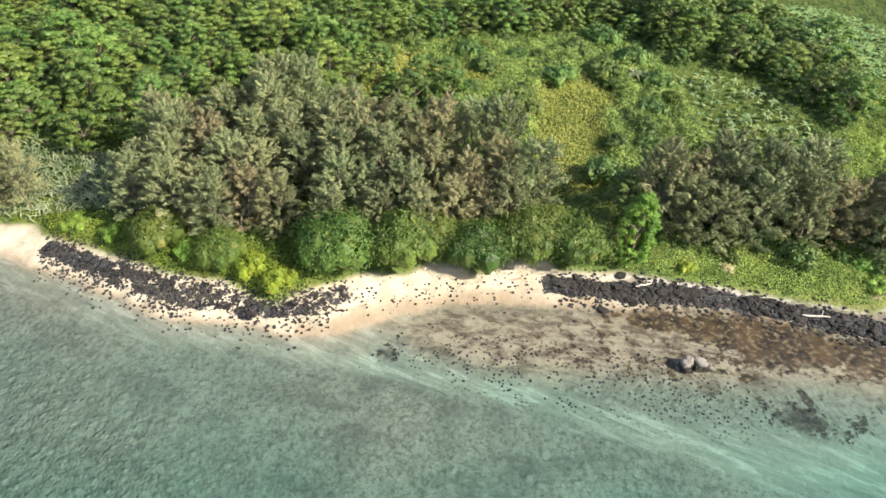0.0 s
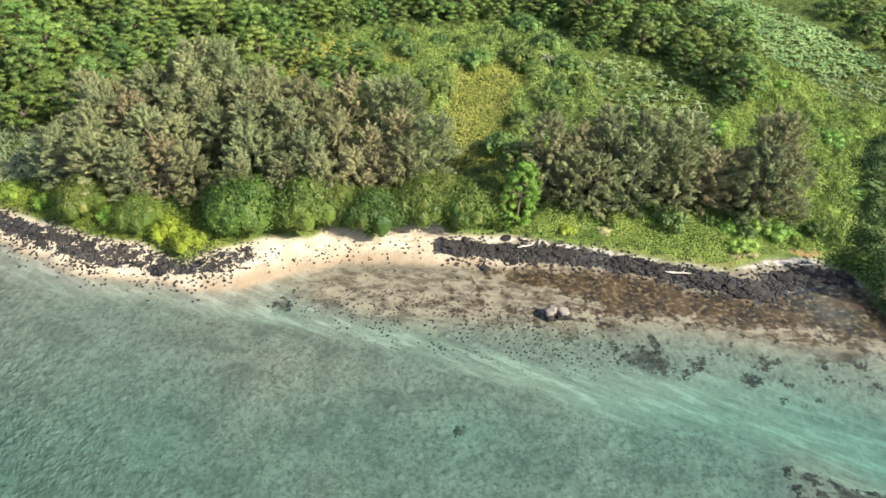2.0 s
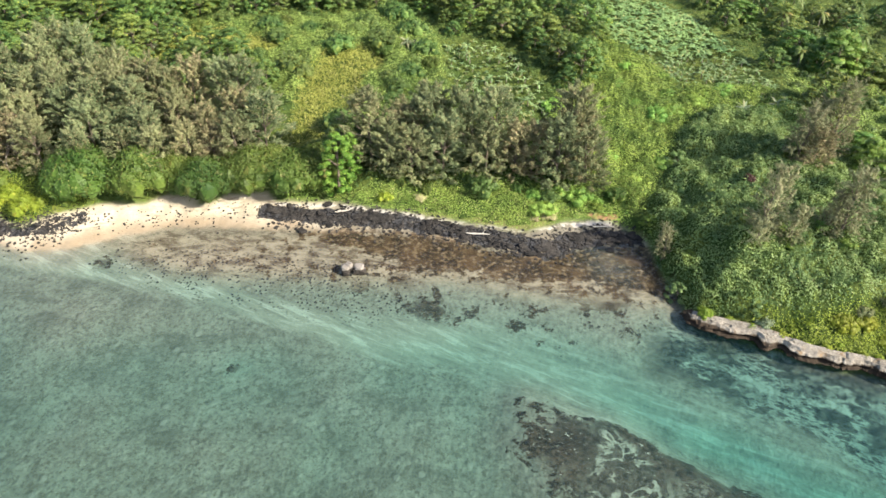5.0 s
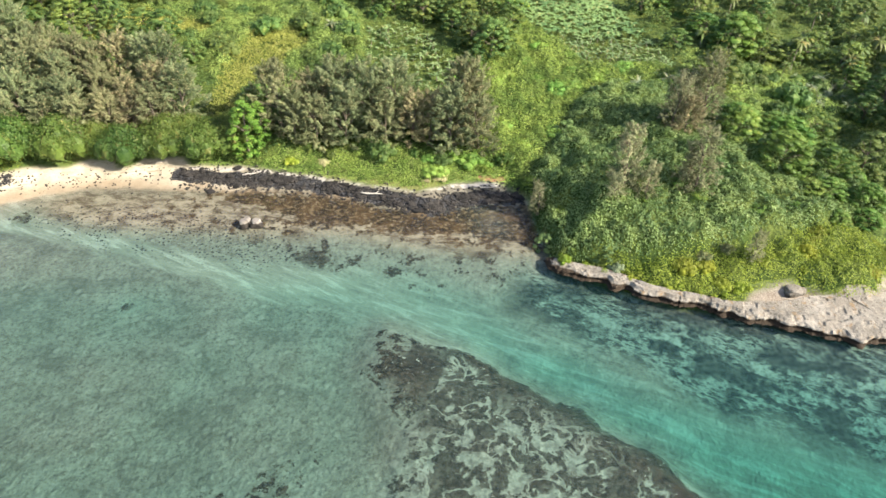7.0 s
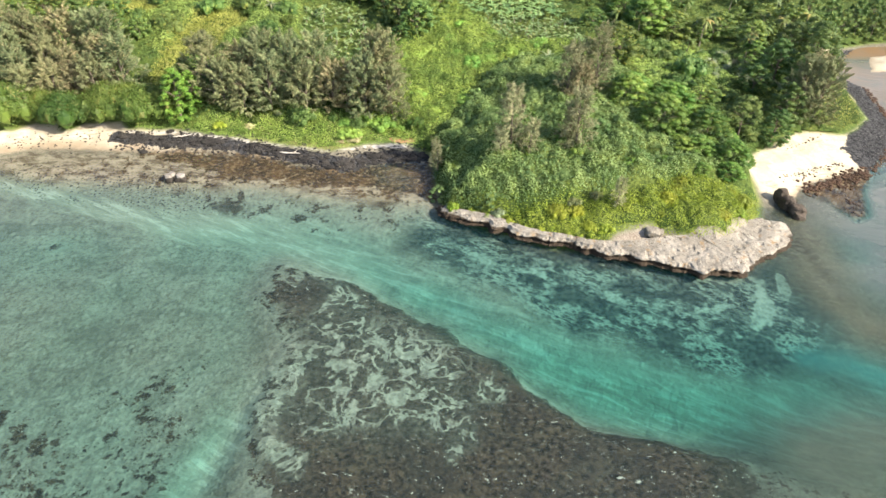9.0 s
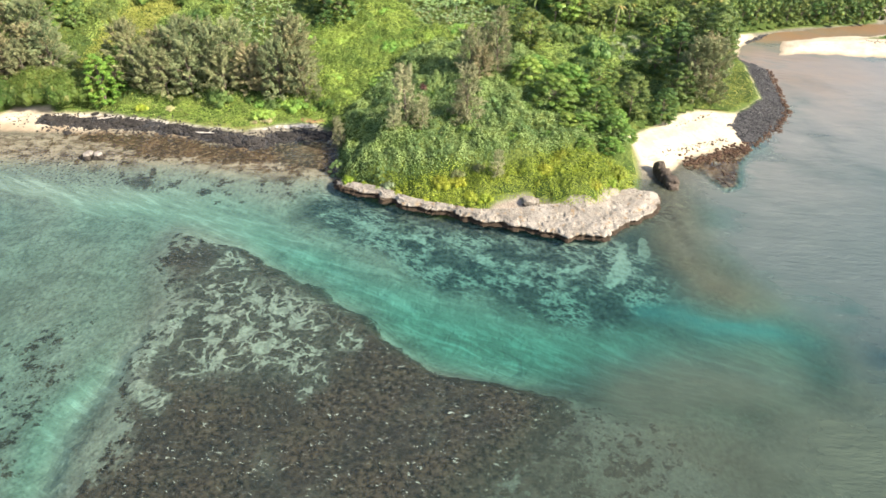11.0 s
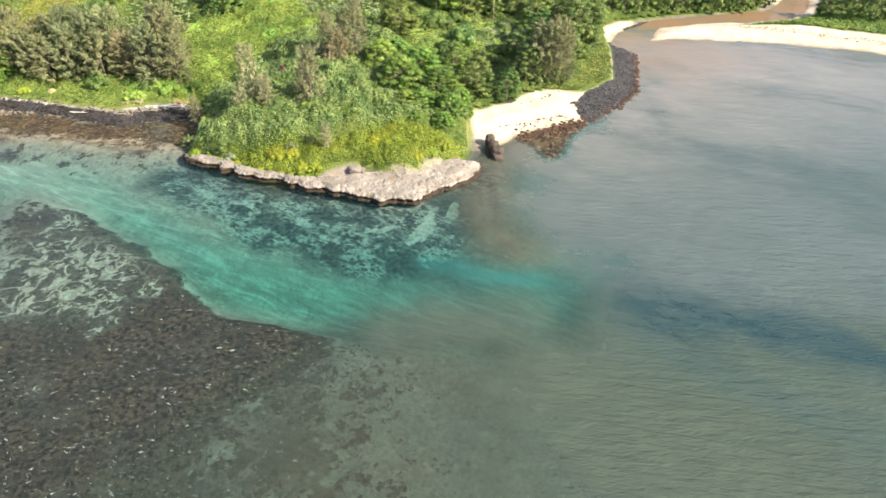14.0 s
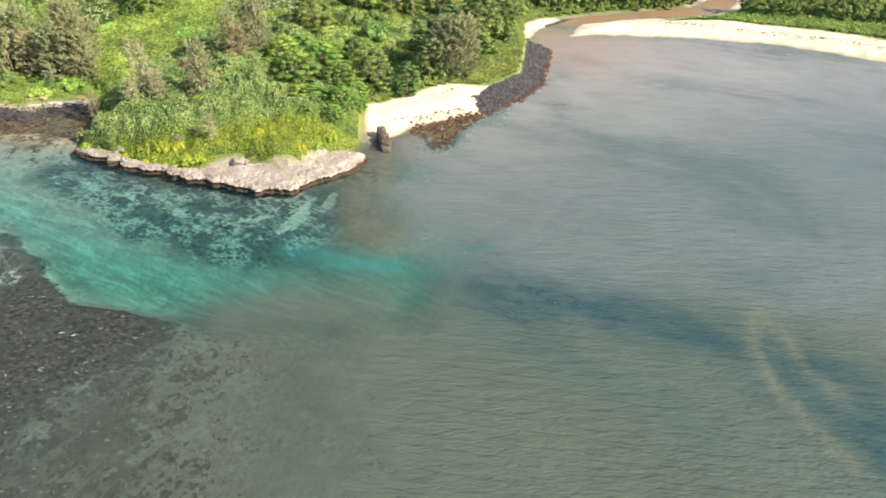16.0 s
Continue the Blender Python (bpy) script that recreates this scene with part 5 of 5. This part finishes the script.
put_copies(verge, [(-41, 71.8, 0.9), (-12, 65.4, 1.1), (-30, 68, 1.1), (-47, 74.5, 1.1), (-35, 69.5, 0.8), (-24.5, 66, 1.0), (70, 63.5, 0.6)], rng)
scrub = [dome_bush(251 + k, 2.2, 1.9, m, "rounded green shrub growing on the slope", 620, 0.25) for k, m in enumerate((M_DARKTREE, M_SEATREE, M_DARKTREE))]
spots = scatter(CLEARING, 3.3, rng, (MEADOW, MEADOW_UP)) + scatter(EAST_OPEN, 4.2, rng) + scatter(EAST, 8, rng) + scatter(SHORE_STRIP, 5, rng) + scatter([(18, 70), (33, 70), (48, 92), (40, 92)], 5, rng)
put_copies(scrub, on_green(spots), rng, (0.5, 1.75))
mound = [dome_bush(260 + k, 2.3, 2.6, m, "rounded shrub in the creeper-covered slope", 620, 0.25, "creeper_mound", "creeper mounds") for k, m in enumerate((M_CREEPER, M_ALMOND, M_CREEPER))]
put_copies(mound, scatter(CREEPER, 3.0, rng, (LAWN,)), rng, (0.5, 1.15), 0.2)
knoll = [layered_tree(270 + k, 4.6, 2.7, m, "dense green bush with tiered sprays in the headland thicket", 22, 52, 0.3, 0.6, "thicket_bush", "bushes of the headland thicket", 0.15) for k, m in enumerate((M_THICKET, M_THICKET, M_HEADTREE))]
knoll.append(dome_bush(273, 4.4, 2.6, M_THICKET, "rounded green bush in the headland thicket", 1100, 0.27, "thicket_bush", "bushes of the headland thicket", 14))
put_copies(knoll, scatter(THICKET, 4.2, rng, (HEAD_SCRUB, HEAD_TREES)), rng, (0.6, 1.0), 0.4)
heath = [dome_bush(280 + k, 2.6, 2.0, m, "rounded yellow-green bush on the cliff top", 900, 0.23, "cliff_bush", "bushes on the cliff top", 13) for k, m in enumerate((M_SCRUB, M_LIMEGREEN))]
put_copies(heath, [p for p in scatter(HEAD_SCRUB, 2.3, rng) if inside(np.array(p[0]), np.array(p[1]), GREEN) and line_distance(np.array(p[0]), np.array(p[1]), GREEN) > 0.8], rng, (0.5, 1.05), 0.3)
puts = [(79.6, 40.2, 0.6), (82.5, 39.3, 0.55), (85, 37.9, 0.65), (88.2, 36.4, 0.6), (90.5, 34.6, 0.5), (92.6, 34, 0.6), (96.5, 32.6, 0.6), (98.4, 32.2, 0.5), (110.7, 30.0, 0.3), (101.6, 32.6, 0.45), (103.2, 33.0, 0.5), (100.0, 32.4, 0.4), (94.5, 34.2, 0.4)]
put_copies([dome_bush(284, 2.4, 2.2, M_LIMEGREEN, "small low bush growing on the bare rock shelf", 900, 0.26, "ledge_bush", "small bushes on the rock shelf")], puts, rng, sink=-0.9)
put_copies([dome_bush(285, 2.0, 1.6, M_SILVER, "pale grey-green bush at the cliff edge", 500, 0.3, "silver_bush")], [(86.7, 38.2, 0.9)], rng, sink=-0.4)

coconut = [rosette(300 + k, 7.5, 3.4, 20, 0.34, M_PALM, M_PALMBARK, "coconut_palm", "coconut palm with yellowing arched fronds", "palm", "coconut palms", 0.75, 0.16) for k in range(2)]
put_copies(coconut, [(139, 103), (155, 105), (150, 100), (131, 106), (134, 96), (144, 108), (160, 108), (125, 104), (147, 95)] + scatter([(120, 108), (168, 108), (168, 140), (120, 140)], 8, rng), rng, (0.8, 1.1))
screw = [rosette(310 + k, 1.6, 1.9, 34, 0.11, M_REED, M_PALMBARK, "screw_pine", "grey-green screw pine with a spiky head", "screw pine", "screw pines", 0.5, 0.1) for k in range(2)]
put_copies(screw, [(-13, 134), (8, 134), (-16, 110), (-11, 109), (15.5, 108), (39.5, 111), (44, 108.5), (-1.5, 136), (41, 112), (80, 40.8, 0.6), (-66, 101), (-70, 104), (-62, 99)]
           + scatter([(134, 84), (146, 82), (148, 94), (136, 98)], 2.6, rng) + scatter([(100, 84), (112, 86), (108, 92), (100, 90)], 4, rng), rng, (0.85, 1.4))


def dead_tree(seed, height):
    """Leafless grey tree: a bare trunk that forks again and again."""
    rng_t = np.random.RandomState(seed)
    pieces = []

    def grow(foot, way, length, radius, level):
        tip = foot + way * length
        mid = foot + way * length * 0.5 + rng_t.normal(size=3) * 0.06 * length
        pieces.append(tube([foot, mid, tip], [radius, radius * 0.8, radius * 0.6], 5))
        if level:
            for k in range(3):
                turn = way + rng_t.normal(size=3) * 0.5
                turn[2] = abs(turn[2])
                grow(tip, turn / np.linalg.norm(turn), length * rng_t.uniform(0.55, 0.8), radius * 0.55, level - 1)

    grow(np.array([0, 0, -0.3]), np.array([0.05, 0.0, 1.0]), height * 0.4, 0.1, 4)
    root = tagged(new("dead_tree"), "leafless grey dead tree among the casuarinas", "tree")
    part("trunk", mesh_of("trunk", *merged(pieces), M_DEADWOOD), root)
    return root


put_copies([dead_tree(500, 9.0), dead_tree(501, 8.0)], [(-23, 70.4, 0.9), (-12, 70.2, 0.7)], rng)
dry = [dome_bush(293, 2.4, 2.1, M_DRY, "dry olive-brown shrub in the headland thicket", 900, 0.2, "dry_shrub", "dry shrubs of the headland")]
put_copies(dry, [(93, 42), (96, 40, 0.9), (99.5, 42, 1.1), (95, 46), (101.5, 38.5, 0.8), (98, 37.5, 0.8), (90.5, 44, 0.8)], rng, (0.8, 1.1), -0.3)
straw = [dome_bush(294, 1.3, 2.2, M_STRAW, "low clump of straw-coloured dry grass", 900, 0.2, "dry_grass_clump", "dry grass clumps")]
put_copies(straw, [(62.5, 61.8, 0.85), (60, 60.9, 0.6), (42.5, 66.3, 0.8), (45, 65.8, 0.5)], rng, sink=0.1)
withered = [dome_bush(290, 2.2, 1.5, M_DEADLEAF, "withered reddish-brown bush in the thicket", 500, 0.24, "withered_bush")]
put_copies(withered, [(92.5, 62.9, 0.8)], rng, sink=-2.0)


def banana_plant(seed):
    """Banana: a thick soft stem and broad arching leaves, each a part of its own."""
    rng_b = np.random.RandomState(seed)
    root = tagged(new("banana_plant"), "banana plant with broad pale green leaves", "banana plant", "banana plants")
    part("stem", mesh_of("stem", *tube([(0, 0, -0.3), (0, 0, 0.8), (0.05, 0, 1.9)], [0.16, 0.13, 0.07], 6), M_PALMBARK), root)
    for k in range(7):
        a = k * 2.4 + rng_b.uniform(-0.3, 0.3)
        up = rng_b.uniform(0.4, 1.25)
        L, w = rng_b.uniform(1.6, 2.1), rng_b.uniform(0.2, 0.28)
        side = np.array([-math.sin(a), math.cos(a), 0]) * w
        v, f = [], []
        for i, s in enumerate((0.15, 0.9, 1.0, 0.7, 0.1)):
            t = i / 4
            d = L * t * (1 - 0.3 * up)
            p = np.array([math.cos(a) * d, math.sin(a) * d, 1.8 + L * (t * up * 0.8 - 0.6 * t * t)])
            fold = np.array([0, 0, 0.3 * w * s])
            v += [p - side * s - fold, p, p + side * s - fold]
            if i:
                f += [(3 * i - 3, 3 * i - 2, 3 * i + 1, 3 * i), (3 * i - 2, 3 * i - 1, 3 * i + 2, 3 * i + 1)]
        part("leaf", mesh_of("leaf", v, f, M_BANANA), root)
    return root


bananas = [banana_plant(400 + k) for k in range(3)]
near = scatter(BANANA_SMALL, 1.3, rng)
field = sorted(scatter(BANANA_BIG, 1.2, rng), key=lambda p: p[1])
put_copies(bananas, near + field[:max(0, 300 - len(near))], rng, (0.6, 0.95))


def banana_mass(spots):
    """The rest of the plantation, too far off to tell the plants apart."""
    models = [merged([(np.array([v.co[:] for v in o.data.vertices]), np.array([f.vertices[:] for f in o.data.polygons])) for o in b.children if o.name.startswith("leaf")]) for b in bananas]
    zs = ground([p[0] for p in spots], [p[1] for p in spots])
    pieces = []
    for (x, y), z in zip(spots, zs):
        v, f = models[rng.randint(3)]
        a, s = rng.uniform(0, 6.28), rng.uniform(0.6, 0.95)
        turn = np.array([[math.cos(a), -math.sin(a), 0], [math.sin(a), math.cos(a), 0], [0, 0, 1]])
        pieces.append((v @ turn.T * s + np.array([x, y, z - 0.1]), f))
    return tagged(new("banana_plantation", mesh_of("banana_plantation", *merged(pieces), M_BANANAFAR)), "far rows of banana plants on the slope", "banana plants", "", "stuff")


banana_mass(field[max(0, 300 - len(near)):])


# ---- cliff, rocks and driftwood ----
def build_cliff():
    """Undercut limestone edge of the headland: a lip over a dark notch at the water."""
    pts = []
    edge = [(77.2, 41.6)] + CLIFF[2:]
    for (ax, ay), (bx, by) in zip(edge[:-1], edge[1:]):
        n = max(1, int(math.hypot(bx - ax, by - ay) / 0.22))
        pts += [(ax + (bx - ax) * k / n, ay + (by - ay) * k / n) for k in range(n)]
    pts = np.array(pts + [CLIFF[-1]])
    pad = np.concatenate([np.repeat(pts[:1], 8, 0), pts, np.repeat(pts[-1:], 8, 0)])
    pts = np.stack([np.convolve(pad[:, k], np.ones(9) / 9, "valid")[4:-4] for k in (0, 1)], 1)
    t = np.gradient(pts, axis=0)
    t /= np.linalg.norm(t, axis=1, keepdims=True)
    out = np.stack([t[:, 1], -t[:, 0]], 1)
    s = np.arange(len(pts)) * 0.22
    bite = (fbm(s, s * 0, 6.0, 51) - 0.5) * 2.6 + (fbm(s, s * 0 + 9, 1.5, 52) - 0.5) * 2.0 + (fbm(s, s * 0 + 5, 0.6, 50) - 0.5) * 0.5
    tall = np.interp(s / s[-1], [0, 0.08, 0.2, 0.5, 0.8, 0.93, 1.0], [0.42, 0.6, 0.68, 0.76, 0.78, 0.8, 0.65])
    wide = np.interp(s / s[-1], [0, 0.4, 0.55, 0.65, 0.95, 1.0], [0.16, 0.2, 0.5, 1.0, 1.0, 0.5])
    shelf = np.concatenate([np.arange(-8.0, -2.0, 0.3), np.arange(-2.0, 0.2, 0.17)])
    face = [(0.24, -0.1), (0.3, -0.24), (0.25, -0.38), (0.05, -0.5), (-0.2, -0.6)]
    # foot juts out again so its darkened colour shows below the lip
    foot = [(-0.1, 0.34), (0.25, 0.22), (0.5, 0.06), (0.3, -0.2), (-0.6, -0.5), (-1.2, -2.0)]
    rows = []
    for o in shelf:
        p = pts + out * (o * wide + bite * np.clip(1 + o / 5, 0, 1))[:, None]
        near_edge = np.clip(1 + o / 8, 0, 1)
        zz = (1.25 - 0.1 * o + 0.3 * np.exp(-((o + 2.2) / 1.2) ** 2)) * tall
        knob = fbm(p[:, 0], p[:, 1], 1.6, 56) - 0.5
        pit = np.abs(fbm(p[:, 0], p[:, 1], 0.9, 59, 3) - 0.5) * 2
        zz = zz + knob * 0.32 * near_edge + (0.08 - pit * 0.2) * near_edge - 0.16 * step(0.62, 0.7, fbm(p[:, 0], p[:, 1], 1.1, 55, 2))
        zz = np.maximum(zz, ground(p[:, 0], p[:, 1]) + 0.06)
        if o == shelf[0]:
            zz = ground(p[:, 0], p[:, 1]) - 0.4
        rows.append(np.column_stack([p, zz]))
    lip = rows[-1]
    for k, (o, z) in enumerate(face + foot):
        rag = (fbm(s, s * 0 + k * 0.25, 0.8, 54) - 0.5) * (0.5 if k < len(face) else 0.8)
        p = pts + out * (shelf[-1] * wide + bite + o - 0.1 + rag)[:, None]
        low = z + (fbm(p[:, 0], p[:, 1], 0.7, 62) - 0.5) * 0.25
        rows.append(np.column_stack([p, lip[:, 2] * (1 + z / 1.25) if k < len(face) else np.minimum(low, lip[:, 2] * 0.5)]))
    profile = rows
    verts = np.stack(rows, 1).reshape(-1, 3)
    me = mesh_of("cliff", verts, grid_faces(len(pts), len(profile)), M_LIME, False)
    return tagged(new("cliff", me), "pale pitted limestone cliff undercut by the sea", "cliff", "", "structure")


def stone_mesh(name, seed, material, detail=2, squash=0.65, rough=0.35):
    bm = bmesh.new()
    bmesh.ops.create_icosphere(bm, subdivisions=detail, radius=1.0)
    off = Vector((seed * 7.1, seed * 3.7, seed * 1.9))
    for v in bm.verts:
        n = noise.noise(v.co * 1.1 + off) + 0.5 * noise.noise(v.co * 2.6 + off)
        v.co *= 1 + rough * n
        for k in range(3):
            v.co[k] = max(-0.82, min(0.82, v.co[k]))
        v.co.z *= squash
    me = bpy.data.meshes.new(name)
    bm.to_mesh(me)
    bm.free()
    me.materials.append(material)
    return me


def stones(name, spots, sizes, material, seed, label, sink=0.3):
    """Uncountable small stones as one object."""
    rng_s = np.random.RandomState(seed)
    kinds = []
    for k in range(5):
        me = stone_mesh("stone", 60 + k, material, 1, 0.7, 0.4)
        kinds.append((np.array([v.co[:] for v in me.vertices]), np.array([p.vertices[:] for p in me.polygons])))
        bpy.data.meshes.remove(me)
    spots = np.asarray(spots)
    z = ground(spots[:, 0], spots[:, 1])
    pieces = []
    for (x, y), h, r in zip(spots, z, sizes):
        v, f = kinds[rng_s.randint(5)]
        a = rng_s.uniform(0, 6.28)
        turn = np.array([[math.cos(a), -math.sin(a), 0], [math.sin(a), math.cos(a), 0], [0, 0, 1]])
        pieces.append((v * np.array([1, rng_s.uniform(0.6, 1), rng_s.uniform(0.7, 1.1)]) @ turn.T * r + np.array([x, y, h + r * (0.5 - sink)]), f))
    v, f = merged(pieces)
    return tagged(new(name, mesh_of(name, v, f, material)), label, "stones", "", "stuff")


def along(line, n, width, rng_l):
    """Spots spread along a line, thickest in its middle."""
    seg = np.hypot(*np.diff(np.array(line), axis=0).T)
    at = rng_l.uniform(0, seg.sum(), n)
    cum = np.concatenate([[0], np.cumsum(seg)])
    x, y = np.interp(at, cum, [p[0] for p in line]), np.interp(at, cum, [p[1] for p in line])
    return np.stack([x + rng_l.normal(size=n) * width * 0.3, y + rng_l.normal(size=n) * width * 0.5], 1)


build_cliff()
rng = np.random.RandomState(91)
kinds = [stone_mesh("boulder", 10 + k, M_BASALT, 2, 0.7) for k in range(8)]
grey_kinds = [stone_mesh("boulder", 10 + k, M_GRAVEL, 2, 0.7) for k in range(8)]
spots = np.concatenate([along(line, n, width, rng) for (line, width), n in zip(ROCK_BANDS, (60, 300, 80, 10))])
spots = spots[fbm(spots[:, 0], spots[:, 1], 5.0, 97) + rng.uniform(-0.1, 0.1, len(spots)) > np.where(spots[:, 0] < 0, 0.42, 0.36)][:300]
zs = ground(spots[:, 0], spots[:, 1])
for (x, y), z in zip(spots, zs):
    r = rng.choice([rng.uniform(0.22, 0.42), rng.uniform(0.35, 0.75)]) * (0.75 if x < 0 else 1.25 if x < 100 else 0.6)
    ob = tagged(new("boulder", (grey_kinds if x > 140 else kinds)[rng.randint(8)]), "rough black basalt boulder on the shore", "boulder", "black shore boulders")
    ob.matrix_basis = pose(x, y, max(z, -0.1) + 0.06 * r, rng.uniform(-12, 12), rng.uniform(-12, 12), rng.uniform(0, 360)) @ Matrix.Diagonal((r, r * rng.uniform(0.5, 1), r * rng.uniform(0.22, 0.5), 1))
small = np.concatenate([along(line, n, width * (2.0, 1.7, 1.15, 1.15)[k], rng) for k, ((line, width), n) in enumerate(zip(ROCK_BANDS, (3400, 2400, 1700, 150)))])
small = small[fbm(small[:, 0], small[:, 1], 4.0, 98) + rng.uniform(-0.12, 0.12, len(small)) > np.where(small[:, 0] < 0, 0.46, 0.42)]
shingle = small[small[:, 0] > 140]
small = small[small[:, 0] < 140]
stones("grey_shingle", shingle, rng.uniform(0.06, 0.2, len(shingle)), M_GRAVEL, 94, "bank of grey shingle on the rocky point")
stones("black_stones", small, rng.uniform(0.08, np.where(small[:, 0] < 0, 0.27, 0.3)), M_BASALT, 92, "bank of loose black basalt stones")
loose = np.concatenate([along([(-10, 60.5), (0, 62), (12, 63.5), (18, 63.8)], 150, 2.6, rng), along([(-48, 67), (-30, 60), (-12, 56)], 130, 3.0, rng), along([(-5, 54), (14, 52), (36, 49)], 150, 6.0, rng), along([(136, 49), (142, 51.5)], 10, 1.0, rng)])
weedy = np.concatenate([along([(139.5, 46.6), (145, 49), (150, 51.6), (154, 52.6)], 420, 1.9, rng), along([(148, 47), (146, 43), (144, 39)], 70, 2.6, rng)])
weedy = np.concatenate([weedy, along([(155, 53), (162, 59.3), (168, 67.5), (170.8, 79), (173, 89)], 420, 1.1, rng)])
stones("weedy_rocks", weedy, rng.uniform(0.12, 0.42, len(weedy)), M_WEEDROCK, 95, "low weed-covered brown rocks at the water's edge", 0.45)
wrack = np.concatenate([along([(137, 50), (141, 51), (146, 53.5), (150, 55)], 110, 0.9, rng), along([(204, 104.5), (226, 96.5), (242, 90), (258, 78)], 420, 1.0, rng), along([(141, 58.5), (150, 63.5)], 36, 0.5, rng)])
stones("beach_wrack", wrack, rng.uniform(0.04, 0.2, len(wrack)), M_WEEDROCK, 96, "dark weed and wood strewn along the sand", 0.35)
stones("scattered_stones", loose, rng.uniform(0.07, 0.24, len(loose)), M_BASALT, 93, "dark stones scattered over the beach and the flat")


def lone_rock(name, at, sizes, material, seed, label, category="rock"):
    """A rock of several fused lumps."""
    bm_parts = []
    for k, (dx, dy, dz, sx, sy, sz) in enumerate(sizes):
        me = stone_mesh("lump", seed + k, material, 3, 1.0, 0.32)
        v = np.array([p.co[:] for p in me.vertices]) * np.array([sx, sy, sz]) + np.array([dx, dy, dz])
        bm_parts.append((v, np.array([p.vertices[:] for p in me.polygons])))
        bpy.data.meshes.remove(me)
    ob = new(name, mesh_of(name, *merged(bm_parts), material))
    ob.location = (at[0], at[1], float(ground([at[0]], [at[1]])[0]))
    return tagged(ob, label, category)


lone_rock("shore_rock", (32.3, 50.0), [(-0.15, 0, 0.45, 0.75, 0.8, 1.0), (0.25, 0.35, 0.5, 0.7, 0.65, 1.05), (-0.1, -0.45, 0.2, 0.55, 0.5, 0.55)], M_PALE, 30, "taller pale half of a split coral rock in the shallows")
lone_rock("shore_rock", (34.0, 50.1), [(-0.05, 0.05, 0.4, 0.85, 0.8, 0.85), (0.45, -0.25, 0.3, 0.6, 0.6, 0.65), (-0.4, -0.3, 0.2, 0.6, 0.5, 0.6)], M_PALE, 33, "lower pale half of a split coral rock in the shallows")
lone_rock("dark_rock", (134.4, 41.2), [(-0.5, 2.4, 1.1, 1.1, 1.2, 1.7), (-0.1, 0.6, 0.8, 1.3, 1.6, 1.4), (0.5, -1.3, 0.7, 1.4, 1.5, 1.2), (0.6, -2.4, 0.3, 1.1, 1.0, 0.9)], M_BROWNROCK, 40, "dark brown sea-worn rock beside the pale cliff")
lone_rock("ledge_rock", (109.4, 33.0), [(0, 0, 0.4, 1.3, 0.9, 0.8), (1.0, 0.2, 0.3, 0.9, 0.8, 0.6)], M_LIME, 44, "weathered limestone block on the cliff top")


def driftwood(name, at, length, radius, turn, seed, label):
    rng_d = np.random.RandomState(seed)
    pts = [((k / 6 - 0.5) * length, rng_d.uniform(-0.1, 0.1), rng_d.uniform(-0.04, 0.04)) for k in range(7)]
    pieces = [tube(pts, [radius * s for s in (0.5, 0.95, 1, 0.9, 0.85, 0.7, 0.35)], 8)]
    pieces.append(tube([pts[4], (pts[4][0] + 0.3, 0.35, 0.15), (pts[4][0] + 0.5, 0.8, 0.3)], [radius * 0.5, radius * 0.3, radius * 0.12], 6))
    ob = new(name, mesh_of(name, *merged(pieces), M_DRIFT, True))
    z = float(ground([at[0]], [at[1]])[0])
    ob.matrix_basis = pose(at[0], at[1], max(z, 0) + 0.45, 0, 2, turn)
    return tagged(ob, label, "driftwood")


driftwood("driftwood_log", (51.2, 57.9), 3.6, 0.15, -4, 1, "long bleached driftwood log lying on the black rocks")
driftwood("driftwood_log", (70.5, 59.4), 3.2, 0.13, 3, 2, "thin bleached driftwood branch on the rocks")
driftwood("driftwood_log", (30.5, 63.2), 2.6, 0.13, 20, 3, "short bleached driftwood branch among black boulders")
